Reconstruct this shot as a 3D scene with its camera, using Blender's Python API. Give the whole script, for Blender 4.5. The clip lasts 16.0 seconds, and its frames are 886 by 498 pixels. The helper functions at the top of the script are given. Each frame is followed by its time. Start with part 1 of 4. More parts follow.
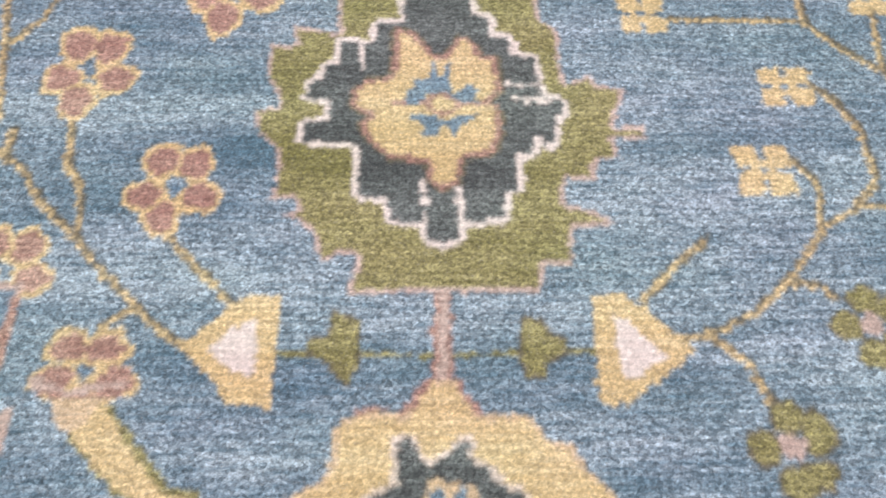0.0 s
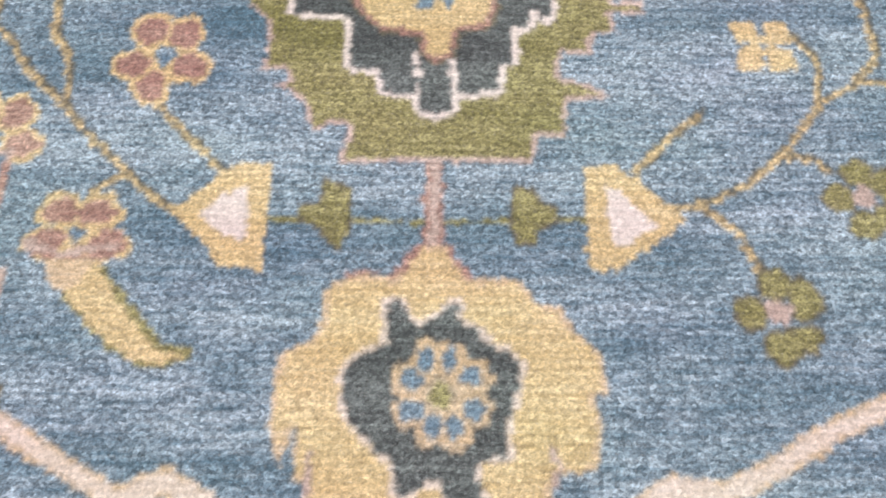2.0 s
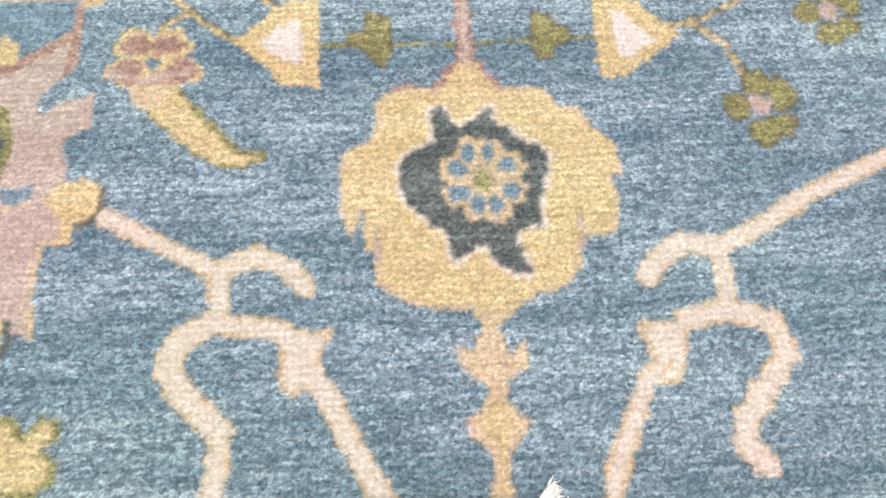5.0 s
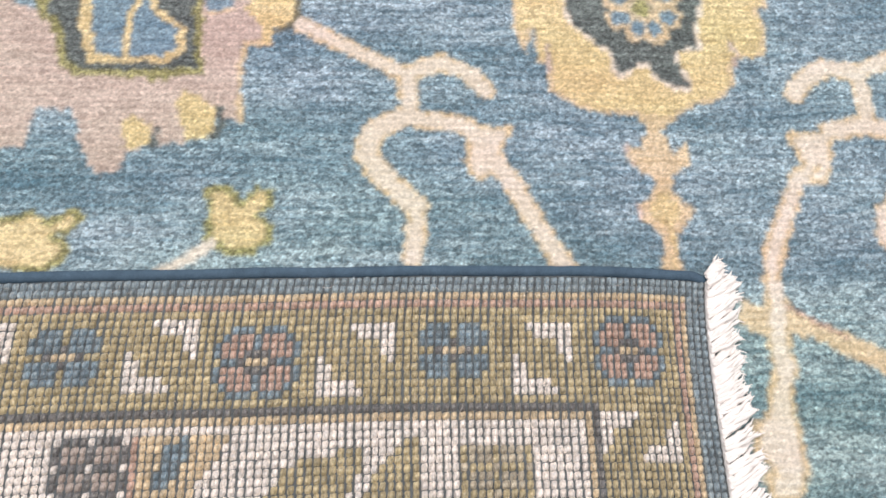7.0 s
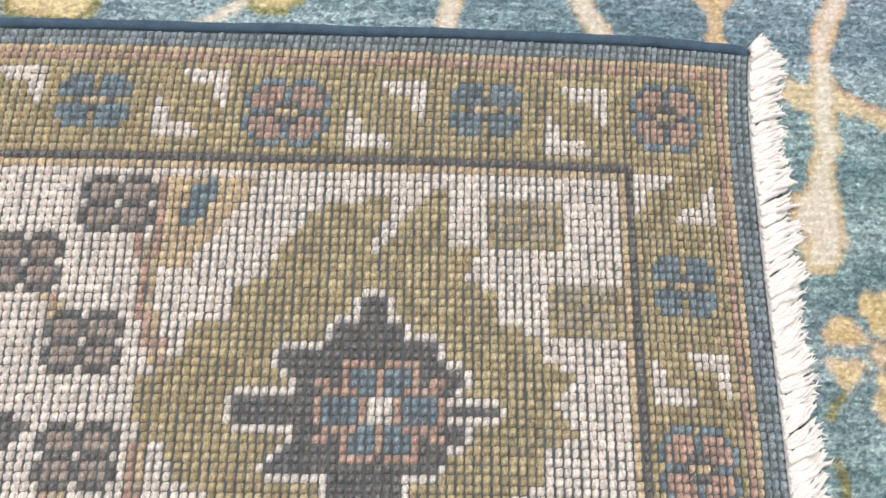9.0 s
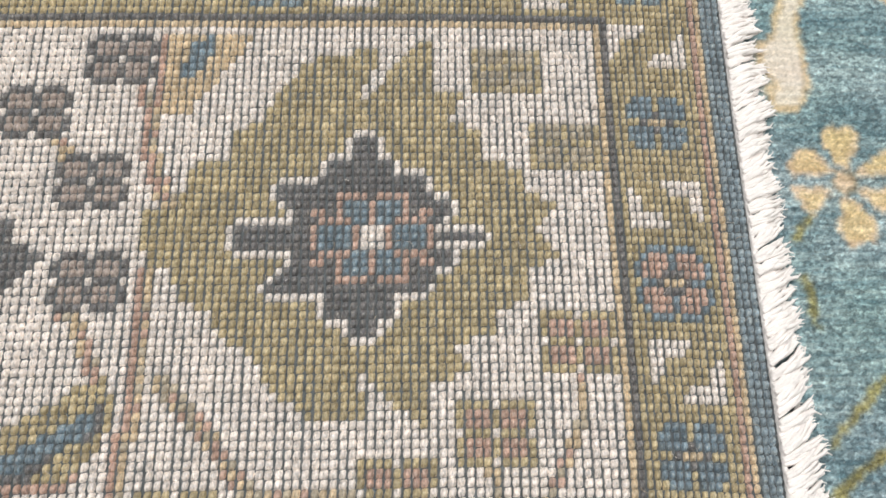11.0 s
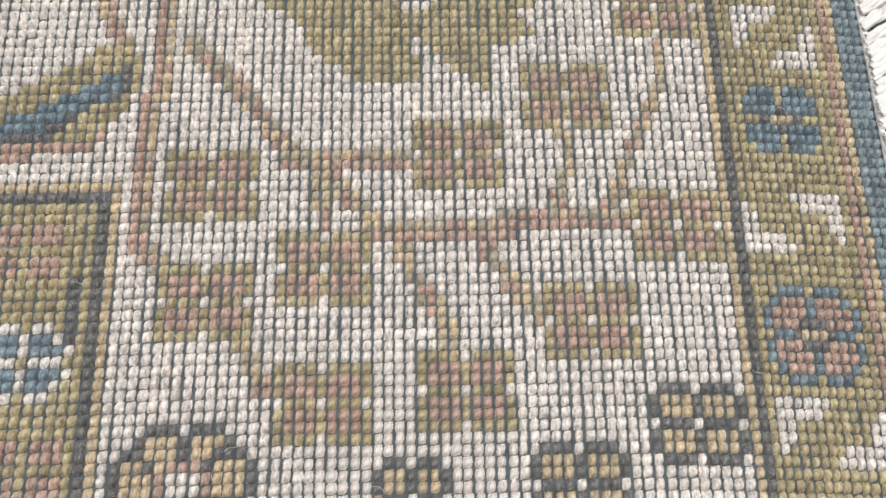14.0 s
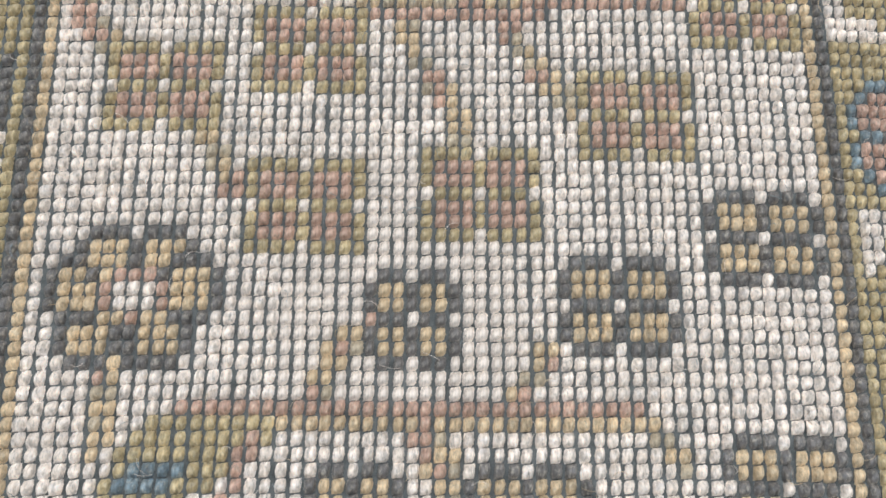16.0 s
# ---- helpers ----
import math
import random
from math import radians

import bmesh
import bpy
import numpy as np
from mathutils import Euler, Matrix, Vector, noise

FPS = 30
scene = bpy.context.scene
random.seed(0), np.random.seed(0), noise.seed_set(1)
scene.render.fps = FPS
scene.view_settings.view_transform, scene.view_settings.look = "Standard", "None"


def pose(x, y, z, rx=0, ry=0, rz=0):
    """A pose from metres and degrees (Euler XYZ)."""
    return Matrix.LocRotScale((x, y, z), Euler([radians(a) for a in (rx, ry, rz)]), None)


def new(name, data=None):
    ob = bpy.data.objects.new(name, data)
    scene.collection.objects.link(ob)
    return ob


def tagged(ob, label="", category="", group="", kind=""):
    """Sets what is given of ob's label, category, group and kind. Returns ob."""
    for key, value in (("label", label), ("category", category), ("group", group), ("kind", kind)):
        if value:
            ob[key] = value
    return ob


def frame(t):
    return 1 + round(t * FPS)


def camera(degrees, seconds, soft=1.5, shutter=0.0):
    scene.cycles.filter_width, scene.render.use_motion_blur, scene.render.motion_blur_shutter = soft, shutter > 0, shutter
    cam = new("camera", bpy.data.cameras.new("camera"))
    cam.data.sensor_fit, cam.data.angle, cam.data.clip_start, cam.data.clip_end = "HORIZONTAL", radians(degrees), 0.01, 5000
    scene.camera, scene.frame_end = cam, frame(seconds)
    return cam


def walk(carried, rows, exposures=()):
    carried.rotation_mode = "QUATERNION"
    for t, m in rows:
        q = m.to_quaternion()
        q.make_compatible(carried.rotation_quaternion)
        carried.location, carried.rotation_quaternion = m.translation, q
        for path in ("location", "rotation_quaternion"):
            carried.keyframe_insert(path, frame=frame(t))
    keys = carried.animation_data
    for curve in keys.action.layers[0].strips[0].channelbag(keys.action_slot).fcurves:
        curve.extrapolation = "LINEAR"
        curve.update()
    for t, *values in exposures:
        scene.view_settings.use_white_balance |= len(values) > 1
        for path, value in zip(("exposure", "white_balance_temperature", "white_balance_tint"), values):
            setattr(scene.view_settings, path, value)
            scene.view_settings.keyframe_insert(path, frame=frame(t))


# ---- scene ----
cam = camera(58.48, 16.0, soft=1.65)
PATH = [
    (0, -0.0207, 0.1091, 0.3558, 28.99, -0.91, -0.86),
    (0.5, -0.0187, 0.1029, 0.3516, 27.40, -0.64, -0.79),
    (1, -0.0175, 0.0958, 0.3479, 26.23, -0.68, -0.58),
    (1.5, -0.0146, 0.0892, 0.3424, 25.39, -0.96, -0.58),
    (2, -0.0157, 0.0794, 0.3404, 24.41, -1.03, -0.34),
    (2.5, -0.0124, 0.0678, 0.3365, 22.99, -1.08, -0.05),
    (3, -0.0104, 0.0523, 0.3383, 22.45, -0.70, 0.05),
    (3.2, -0.0107, 0.0441, 0.3401, 22.68, -0.65, -0.10),
    (5.3, -0.0745, -0.0260, 0.3691, 20.97, -2.73, -4.09),
    (5.5, -0.0864, -0.0359, 0.3696, 21.23, -2.82, -4.08),
    (6, -0.1139, -0.0592, 0.3658, 21.57, -2.81, -3.88),
    (6.5, -0.1375, -0.0844, 0.3620, 21.81, -3.37, -3.47),
    (7, -0.1537, -0.1156, 0.3623, 20.70, -3.25, -2.26),
    (7.5, -0.1525, -0.1391, 0.3616, 20.24, -2.25, -1.59),
    (8, -0.1499, -0.1651, 0.3467, 18.93, -1.95, -1.03),
    (8.5, -0.1563, -0.1769, 0.3364, 17.51, -1.86, 0.02),
    (9, -0.1541, -0.1952, 0.3289, 16.83, -1.85, 0.31),
    (9.2, -0.1553, -0.2049, 0.3282, 17.49, -1.94, 0.37),
    (11.3, -0.1487, -0.2848, 0.3266, 17.49, -1.40, -1.16),
    (11.5, -0.1555, -0.2944, 0.3244, 17.56, -1.91, -1.20),
    (12, -0.1615, -0.3237, 0.3149, 18.02, -2.89, -1.10),
    (12.5, -0.1709, -0.3428, 0.3114, 18.40, -2.75, -1.06),
    (13, -0.1752, -0.3597, 0.2983, 17.66, -2.33, -0.88),
    (13.5, -0.1762, -0.3720, 0.2811, 16.80, -1.84, -0.96),
    (14, -0.1738, -0.3790, 0.2641, 15.99, -1.58, -1.39),
    (14.5, -0.1721, -0.3877, 0.2501, 15.02, -1.46, -1.39),
    (15, -0.1711, -0.4000, 0.2369, 14.40, -1.45, -1.44),
    (15.5, -0.1690, -0.4072, 0.2231, 13.36, -1.38, -1.03),
    (16, -0.1722, -0.4138, 0.2071, 12.85, -0.99, -0.23),
]
EXPOSURES = [(0, 0.13, 6420, 18), (3.2, 0.12, 6420, 18), (5.3, 0.3, 6450, 13), (7.0, 0.26, 6400, 13), (9.2, 0.19, 6380, 10), (12.5, 0.17, 6320, 8), (16, 0.15, 6150, 7)]
walk(cam, [(t, pose(x, y, z, rx, ry, rz)) for t, x, y, z, rx, ry, rz in PATH], EXPOSURES)

# ---- world and light ----
world = bpy.data.worlds.new("room_air")
scene.world = world
world.use_nodes = True
world.node_tree.nodes["Background"].inputs["Color"].default_value = (0.9, 0.95, 1.0, 1)
world.node_tree.nodes["Background"].inputs["Strength"].default_value = 0.15


def ceiling_lamp(x, y, w, d, watts):
    lamp = new("ceiling_lamp", bpy.data.lights.new("ceiling_lamp", "AREA"))
    lamp.data.shape, lamp.data.size, lamp.data.size_y = "RECTANGLE", w, d
    lamp.data.energy, lamp.data.color = watts, (1.0, 0.985, 0.96)
    lamp.location = (x, y, 2.55)


ceiling_lamp(-0.9, 0.9, 1.2, 0.6, 38)
ceiling_lamp(1.1, 0.7, 1.2, 0.6, 38)
ceiling_lamp(-0.6, -1.3, 1.2, 0.6, 22)

# ---- materials ----


def lin(r, g, b):
    return tuple((c / 255 / 12.92) if c < 10 else ((c / 255 + 0.055) / 1.055) ** 2.4 for c in (r, g, b))


class Net:
    """A small helper round one node material."""

    def __init__(self, name, rough=0.95):
        self.m = bpy.data.materials.new(name)
        self.m.use_nodes = True
        self.t = self.m.node_tree
        self.b = self.t.nodes["Principled BSDF"]
        self.b.inputs["Roughness"].default_value = rough
        self.b.inputs["Specular IOR Level"].default_value = 0.12

    def link(self, a, b):
        self.t.links.new(a, b)

    def noise(self, scale, stretch=(1, 1, 1), detail=2.0, rough=0.6):
        co = self.t.nodes.new("ShaderNodeTexCoord")
        mp = self.t.nodes.new("ShaderNodeMapping")
        mp.inputs["Scale"].default_value = stretch
        nz = self.t.nodes.new("ShaderNodeTexNoise")
        nz.inputs["Scale"].default_value = scale
        nz.inputs["Detail"].default_value = detail
        nz.inputs["Roughness"].default_value = rough
        self.link(co.outputs["Object"], mp.inputs["Vector"])
        self.link(mp.outputs["Vector"], nz.inputs["Vector"])
        return nz.outputs["Fac"]

    def cells(self, scale, stretch):
        co = self.t.nodes.new("ShaderNodeTexCoord")
        mp = self.t.nodes.new("ShaderNodeMapping")
        mp.inputs["Scale"].default_value = stretch
        vo = self.t.nodes.new("ShaderNodeTexVoronoi")
        vo.voronoi_dimensions = "2D"
        vo.inputs["Scale"].default_value = scale
        pick = self.t.nodes.new("ShaderNodeSeparateColor")
        self.link(co.outputs["Object"], mp.inputs["Vector"])
        self.link(mp.outputs["Vector"], vo.inputs["Vector"])
        self.link(vo.outputs["Color"], pick.inputs["Color"])
        return pick.outputs[0]

    def ribs(self, pitch, axis):
        co = self.t.nodes.new("ShaderNodeTexCoord")
        w = self.t.nodes.new("ShaderNodeTexWave")
        w.bands_direction = axis
        w.inputs["Scale"].default_value = 0.314 / pitch
        w.inputs["Distortion"].default_value, w.inputs["Detail"].default_value, w.inputs["Detail Scale"].default_value = 2.2, 2.0, 1.6
        self.link(co.outputs["Object"], w.inputs["Vector"])
        return w.outputs["Fac"]

    def span(self, fac, lo, hi, a=0.3, b=0.7):
        r = self.t.nodes.new("ShaderNodeMapRange")
        r.inputs["From Min"].default_value, r.inputs["From Max"].default_value = a, b
        r.inputs["To Min"].default_value, r.inputs["To Max"].default_value = lo, hi
        r.clamp = False
        self.link(fac, r.inputs["Value"])
        return r.outputs["Result"]

    def times(self, a, b):
        n = self.t.nodes.new("ShaderNodeMath")
        n.operation = "MULTIPLY"
        self.link(a, n.inputs[0])
        self.link(b, n.inputs[1])
        return n.outputs[0]

    def mix(self, fac, a, b):
        n = self.t.nodes.new("ShaderNodeMix")
        n.data_type = "RGBA"
        if fac is not None:
            self.link(fac, n.inputs["Factor"])
        for value, slot in ((a, 6), (b, 7)):
            if isinstance(value, tuple):
                n.inputs[slot].default_value = (*value, 1)
            else:
                self.link(value, n.inputs[slot])
        return n.outputs[2]

    def scaled(self, colour, fac):
        n = self.t.nodes.new("ShaderNodeVectorMath")
        n.operation = "SCALE"
        if isinstance(colour, tuple):
            n.inputs[0].default_value = colour
        else:
            self.link(colour, n.inputs[0])
        self.link(fac, n.inputs["Scale"])
        return n.outputs[0]

    def colour(self, out):
        self.link(out, self.b.inputs["Base Color"])

    def bump(self, height, strength, distance):
        n = self.t.nodes.new("ShaderNodeBump")
        n.inputs["Strength"].default_value, n.inputs["Distance"].default_value = strength, distance
        self.link(height, n.inputs["Height"])
        self.link(n.outputs["Normal"], self.b.inputs["Normal"])


def wool_pile():
    """Cut wool pile in the dye of each tuft: broad dye bands, streaks along the rows of knots, fine fibre tips."""
    n = Net("wool_pile", 0.5)
    n.b.inputs["Specular IOR Level"].default_value = 0.4

    def worn(name, out):
        a = n.t.nodes.new("ShaderNodeAttribute")
        a.attribute_name = name
        return a.outputs[out]

    grain = worn("grain", "Fac")
    bands = n.noise(9, (0.35, 2.6, 1), 3)
    rows = n.noise(70, (0.5, 5.0, 1), 3)
    tufts = n.cells(620, (0.75, 1.0, 1))
    clumps = n.cells(300, (0.6, 1.3, 1))
    cast = n.times(n.times(n.span(bands, 0.15, 1.12), n.span(rows, 0.36, 1.36)), n.times(n.span(tufts, 0.72, 1.25, 0, 1), n.span(clumps, 0.82, 1.14, 0, 1)))
    tone = n.mix(n.span(cast, 0, 1, 0.1, 0.95), worn("dye", "Color"), worn("dye_light", "Color"))
    lots = n.mix(n.span(n.noise(6, (0.8, 1.6, 1), 3), 0, 1, 0.34, 0.66), (1.03, 0.985, 1.03), (0.945, 1.015, 0.965))
    both = n.t.nodes.new("ShaderNodeVectorMath")
    both.operation = "MULTIPLY"
    n.link(tone, both.inputs[0])
    n.link(lots, both.inputs[1])
    tips = n.noise(700, (0.75, 1.0, 1), 3, 0.85)
    grit = n.t.nodes.new("ShaderNodeMath")
    grit.operation = "MULTIPLY_ADD"
    n.link(n.times(n.span(n.times(n.span(tufts, 0.72, 1.28, 0, 1), n.span(tips, 0.5, 1.5)), -1, 1, 0, 2), grain), grit.inputs[0])
    grit.inputs[1].default_value, grit.inputs[2].default_value = 2.7, 1.0
    # relief of the knot rows, its light and shade put into the tone
    rib_shade = n.times(n.span(n.ribs(0.00374, "Y"), 0.94, 1.05, 0, 1), n.span(n.ribs(0.00357, "X"), 0.97, 1.03, 0, 1))
    shade = n.scaled(both.outputs[0], n.times(grit.outputs[0], rib_shade))
    fuzz = n.t.nodes.new("ShaderNodeClamp")
    n.link(n.span(n.noise(900, (0.6, 1.0, 1), 2, 0.8), 0, 0.3, 0.58, 0.76), fuzz.inputs["Value"])
    n.colour(n.mix(fuzz.outputs[0], shade, lin(208, 206, 200)))
    n.bump(n.noise(900, (0.8, 1, 1), 2, 0.8), 0.9, 0.0011)
    n.b.inputs["Sheen Weight"].default_value = 0.03
    n.b.inputs["Sheen Roughness"].default_value = 0.5
    return n.m


def knot_yarn(name, main, spread=0.16):
    """Twisted wool seen from the back of the knots, each knot a shade of its own."""
    n = Net(name, 0.42)
    n.b.inputs["Specular IOR Level"].default_value = 0.45
    geo, info = n.t.nodes.new("ShaderNodeNewGeometry"), n.t.nodes.new("ShaderNodeObjectInfo")
    add = n.t.nodes.new("ShaderNodeMath")
    add.operation = "ADD"
    n.link(geo.outputs["Random Per Island"], add.inputs[0])
    n.link(info.outputs["Random"], add.inputs[1])
    fr = n.t.nodes.new("ShaderNodeMath")
    fr.operation = "FRACT"
    n.link(add.outputs[0], fr.inputs[0])
    strands = n.noise(900, (1.0, 0.3, 0.5), 3, 0.75)
    wear = n.noise(55, (1, 1, 1), 3)
    # the strong strand contrast also puts highlights on the wool into its colour
    fac = n.times(n.span(fr.outputs[0], 1 - spread, 1 + spread, 0, 1), n.times(n.span(strands, 0.48, 1.5), n.span(wear, 0.93, 1.07)))
    dye = n.noise(480, (0.7, 1.3, 1), 3, 0.7)
    tone = n.mix(n.span(dye, 0, 0.8), tuple(c * k for c, k in zip(main[:3], (0.94, 0.97, 1.02))), tuple(c * k for c, k in zip(main[:3], (1.08, 1.0, 0.9))))

    def specks(scale, a, b, most):
        clip = n.t.nodes.new("ShaderNodeClamp")
        n.link(n.span(n.noise(scale, (1.0, 0.6, 1), 2, 0.8), 0, most, a, b), clip.inputs["Value"])
        return clip.outputs[0]

    # pale fibres and painted glints as light specks, weft fuzz as dark ones
    pale = tuple(0.5 * c + 0.5 * k for c, k in zip(main, lin(218, 210, 194)))
    dusk = tuple(0.5 * c + 0.5 * k for c, k in zip(main, lin(66, 84, 90)))
    flecked = n.mix(specks(820, 0.57, 0.7, 0.75), n.mix(specks(1050, 0.5, 0.68, 0.7), tone, pale), dusk)
    n.colour(n.scaled(flecked, fac))
    n.bump(strands, 1.0, 0.0009)
    n.b.inputs["Sheen Weight"].default_value = 0.1
    return n.m


# dyes of the pile: deep tone, light tone, grain
PILE = {
    "field": (lin(79, 110, 127), lin(161, 178, 189), 0.38),
    "sky": (lin(98, 126, 146), lin(134, 156, 170), 0.3),
    "gold": (lin(205, 178, 128), lin(226, 205, 160), 0.22),
    "olive": (lin(122, 117, 68), lin(164, 158, 110), 0.34),
    "slate": (lin(68, 73, 74), lin(112, 120, 118), 0.36),
    "rust": (lin(156, 116, 105), lin(190, 158, 142), 0.26),
    "blush": (lin(184, 160, 149), lin(208, 188, 177), 0.18),
    "ivory": (lin(226, 212, 204), lin(238, 228, 220), 0.12),
    "cream": (lin(220, 202, 184), lin(234, 220, 208), 0.13),
    "sand": (lin(204, 176, 138), lin(220, 198, 168), 0.18),
    "taupe": (lin(172, 156, 130), lin(196, 180, 156), 0.2),
    "umber": (lin(96, 90, 74), lin(124, 118, 96), 0.24),
}
WOOL = wool_pile()
KNOT = {
    "white": knot_yarn("ivory_knots", lin(240, 230, 223), 0.1),
    "olive": knot_yarn("olive_knots", lin(188, 172, 136), 0.22),
    "dark": knot_yarn("charcoal_knots", lin(112, 110, 111)),
    "mauve": knot_yarn("mauve_knots", lin(176, 161, 153)),
    "taupe": knot_yarn("taupe_knots", lin(184, 172, 152)),
    "tan": knot_yarn("tan_knots", lin(212, 190, 158)),
    "rose": knot_yarn("rose_knots", lin(196, 164, 149)),
    "sky": knot_yarn("blue_knots", lin(124, 142, 154), 0.24),
    "edge": knot_yarn("edge_blue_knots", lin(138, 153, 162), 0.2),
}


def plain(name, colour, rough, scale, amount, bump=0.2, depth=0.001):
    n = Net(name, rough)
    a, b = n.noise(scale, (1, 1, 1), 4), n.noise(scale * 12, (1, 1, 1), 3)
    n.colour(n.scaled(colour, n.times(n.span(a, 1 - amount, 1 + amount), n.span(b, 1 - amount, 1 + amount))))
    n.bump(b, bump, depth)
    return n.m


WEFT = plain("blue_grey_weft", lin(92, 96, 98), 0.9, 260, 0.34, 0.5, 0.0004)
CORD = plain("navy_selvedge_wool", lin(78, 97, 114), 0.8, 140, 0.16, 0.6, 0.0005)
COTTON = plain("natural_cotton", lin(250, 243, 239), 0.9, 160, 0.07, 0.6, 0.0004)
FLOOR = plain("grey_floor_boards", lin(150, 146, 140), 0.5, 3, 0.1)
PAINT = plain("white_wall_paint", lin(200, 199, 197), 0.8, 2, 0.03)

# ---- mesh helpers ----


def mesh_from(name, verts, quads, mats, index=None, smooth=True):
    me = bpy.data.meshes.new(name)
    verts, quads = np.asarray(verts, np.float32), np.asarray(quads, np.int32)
    me.vertices.add(len(verts))
    me.vertices.foreach_set("co", verts.ravel())
    me.loops.add(quads.size)
    me.loops.foreach_set("vertex_index", quads.ravel())
    me.polygons.add(len(quads))
    me.polygons.foreach_set("loop_start", np.arange(0, quads.size, 4, dtype=np.int32))
    for m in mats:
        me.materials.append(m)
    if index is not None:
        me.polygons.foreach_set("material_index", np.asarray(index, np.int32))
    me.polygons.foreach_set("use_smooth", np.full(len(quads), smooth))
    me.update(calc_edges=True)
    me.validate()
    return me


def part(name, me, parent, label="", kind=""):
    ob = new(name, me)
    ob.parent = parent
    return tagged(ob, label, "", "", kind)


def tubes(paths, radii, sides=6):
    """Closed-off round strands along the given lines, joined: vertices and quads."""
    verts, quads = [], []
    for line, rads in zip(paths, radii):
        line = np.asarray(line, float)
        ahead = np.gradient(line, axis=0)
        ahead /= np.linalg.norm(ahead, axis=1, keepdims=True) + 1e-12
        side = np.cross(ahead, (0, 0, 1.0))
        side /= np.linalg.norm(side, axis=1, keepdims=True) + 1e-9
        up = np.cross(side, ahead)
        base = len(verts)
        for p, s, u, r in zip(line, side, up, rads):
            for k in range(sides):
                a = 2 * math.pi * k / sides
                verts.append(p + r * (math.cos(a) * s + math.sin(a) * u))
        for i in range(len(line) - 1):
            for k in range(sides):
                j = (k + 1) % sides
                quads.append((base + i * sides + k, base + i * sides + j, base + (i + 1) * sides + j, base + (i + 1) * sides + k))
    return np.array(verts), np.array(quads)


# ---- the room ----


def box(name, x0, x1, y0, y1, z0, z1, material, label, category):
    bm = bmesh.new()
    bmesh.ops.create_cube(bm, size=1, matrix=Matrix.Translation(((x0 + x1) / 2, (y0 + y1) / 2, (z0 + z1) / 2)) @ Matrix.Diagonal((x1 - x0, y1 - y0, z1 - z0, 1)))
    me = bpy.data.meshes.new(name)
    bm.to_mesh(me)
    bm.free()
    me.materials.append(material)
    return tagged(new(name, me), label, category, "", "structure")


box("floor", -3, 3, -3, 3, -0.1, -0.012, FLOOR, "plain grey floor under the rug", "floor")
box("ceiling", -3.1, 3.1, -3.1, 3.1, 2.7, 2.8, PAINT, "plain white ceiling of the room", "ceiling")
box("wall_north", -3.1, 3.1, 3, 3.1, -0.1, 2.7, PAINT, "plain white painted wall", "wall")
box("wall_south", -3.1, 3.1, -3.1, -3, -0.1, 2.7, PAINT, "plain white painted wall", "wall")
box("wall_east", 3, 3.1, -3, 3, -0.1, 2.7, PAINT, "plain white painted wall", "wall")
box("wall_west", -3.1, -3, -3, 3, -0.1, 2.7, PAINT, "plain white painted wall", "wall")

# ---- the rug, pile side up: its design is drawn in millimetres ----
CELL = 0.9
LEFT, RIGHT, LOW, HIGH = -378.0, 288.0, -351.0, 522.0
NX, NY = int((RIGHT - LEFT) / CELL), int((HIGH - LOW) / CELL)
GX, GY = np.meshgrid(LEFT + CELL * (np.arange(NX) + 0.5), LOW + CELL * (np.arange(NY) + 0.5))
COLOURS = list(PILE)
yarns = np.zeros((NY, NX), np.int8)
owner = np.zeros((NY, NX), np.int16)
MOTIFS = ["field"]
drawn = {}


def motif(name):
    if name not in MOTIFS:
        MOTIFS.append(name)
        drawn[name] = np.zeros((NY, NX), bool)
    return MOTIFS.index(name)


def dye(name, colour, inside):
    k = motif(name)
    yarns[inside], owner[inside] = COLOURS.index(colour), k
    drawn[name] |= inside


def inside_of(points):
    inside = np.zeros(GX.shape, bool)
    for (x0, y0), (x1, y1) in zip(points, points[1:] + points[:1]):
        if y0 != y1:
            inside ^= ((y0 > GY) != (y1 > GY)) & (GX < (x1 - x0) * (GY - y0) / (y1 - y0) + x0)
    return inside


def fill(name, colour, points):
    dye(name, colour, inside_of(points))
    latest[name] = inside_of(points) | latest.get(name, False)


latest = {}


def oval(name, colour, x, y, rx, ry):
    a = np.arctan2(GY - y, GX - x)
    lobes = 1 + 0.07 * np.sin(3 * a + x) + 0.06 * np.sin(5 * a + y)
    dye(name, colour, ((GX - x) / rx) ** 2 + ((GY - y) / ry) ** 2 < lobes**2)


def near_line(points, width):
    best = np.full(GX.shape, 1e9)
    for (x0, y0), (x1, y1) in zip(points, points[1:]):
        dx, dy = x1 - x0, y1 - y0
        s = np.clip(((GX - x0) * dx + (GY - y0) * dy) / (dx * dx + dy * dy + 1e-9), 0, 1)
        best = np.minimum(best, np.hypot(GX - x0 - s * dx, GY - y0 - s * dy))
    return best < width / 2


def stroke(name, colour, width, points):
    along = near_line(points, width)
    if name == 'stem' and colour == 'gold':
        # knots of gold and brown take turns along the vines
        along &= np.sin((GX - GY) * 1.15 + 0.8 * np.sin(GY * 0.21)) + 0.6 * np.sin((GX + GY) * 0.9 + GX * 0.07) > -0.3
    dye(name, colour, along)


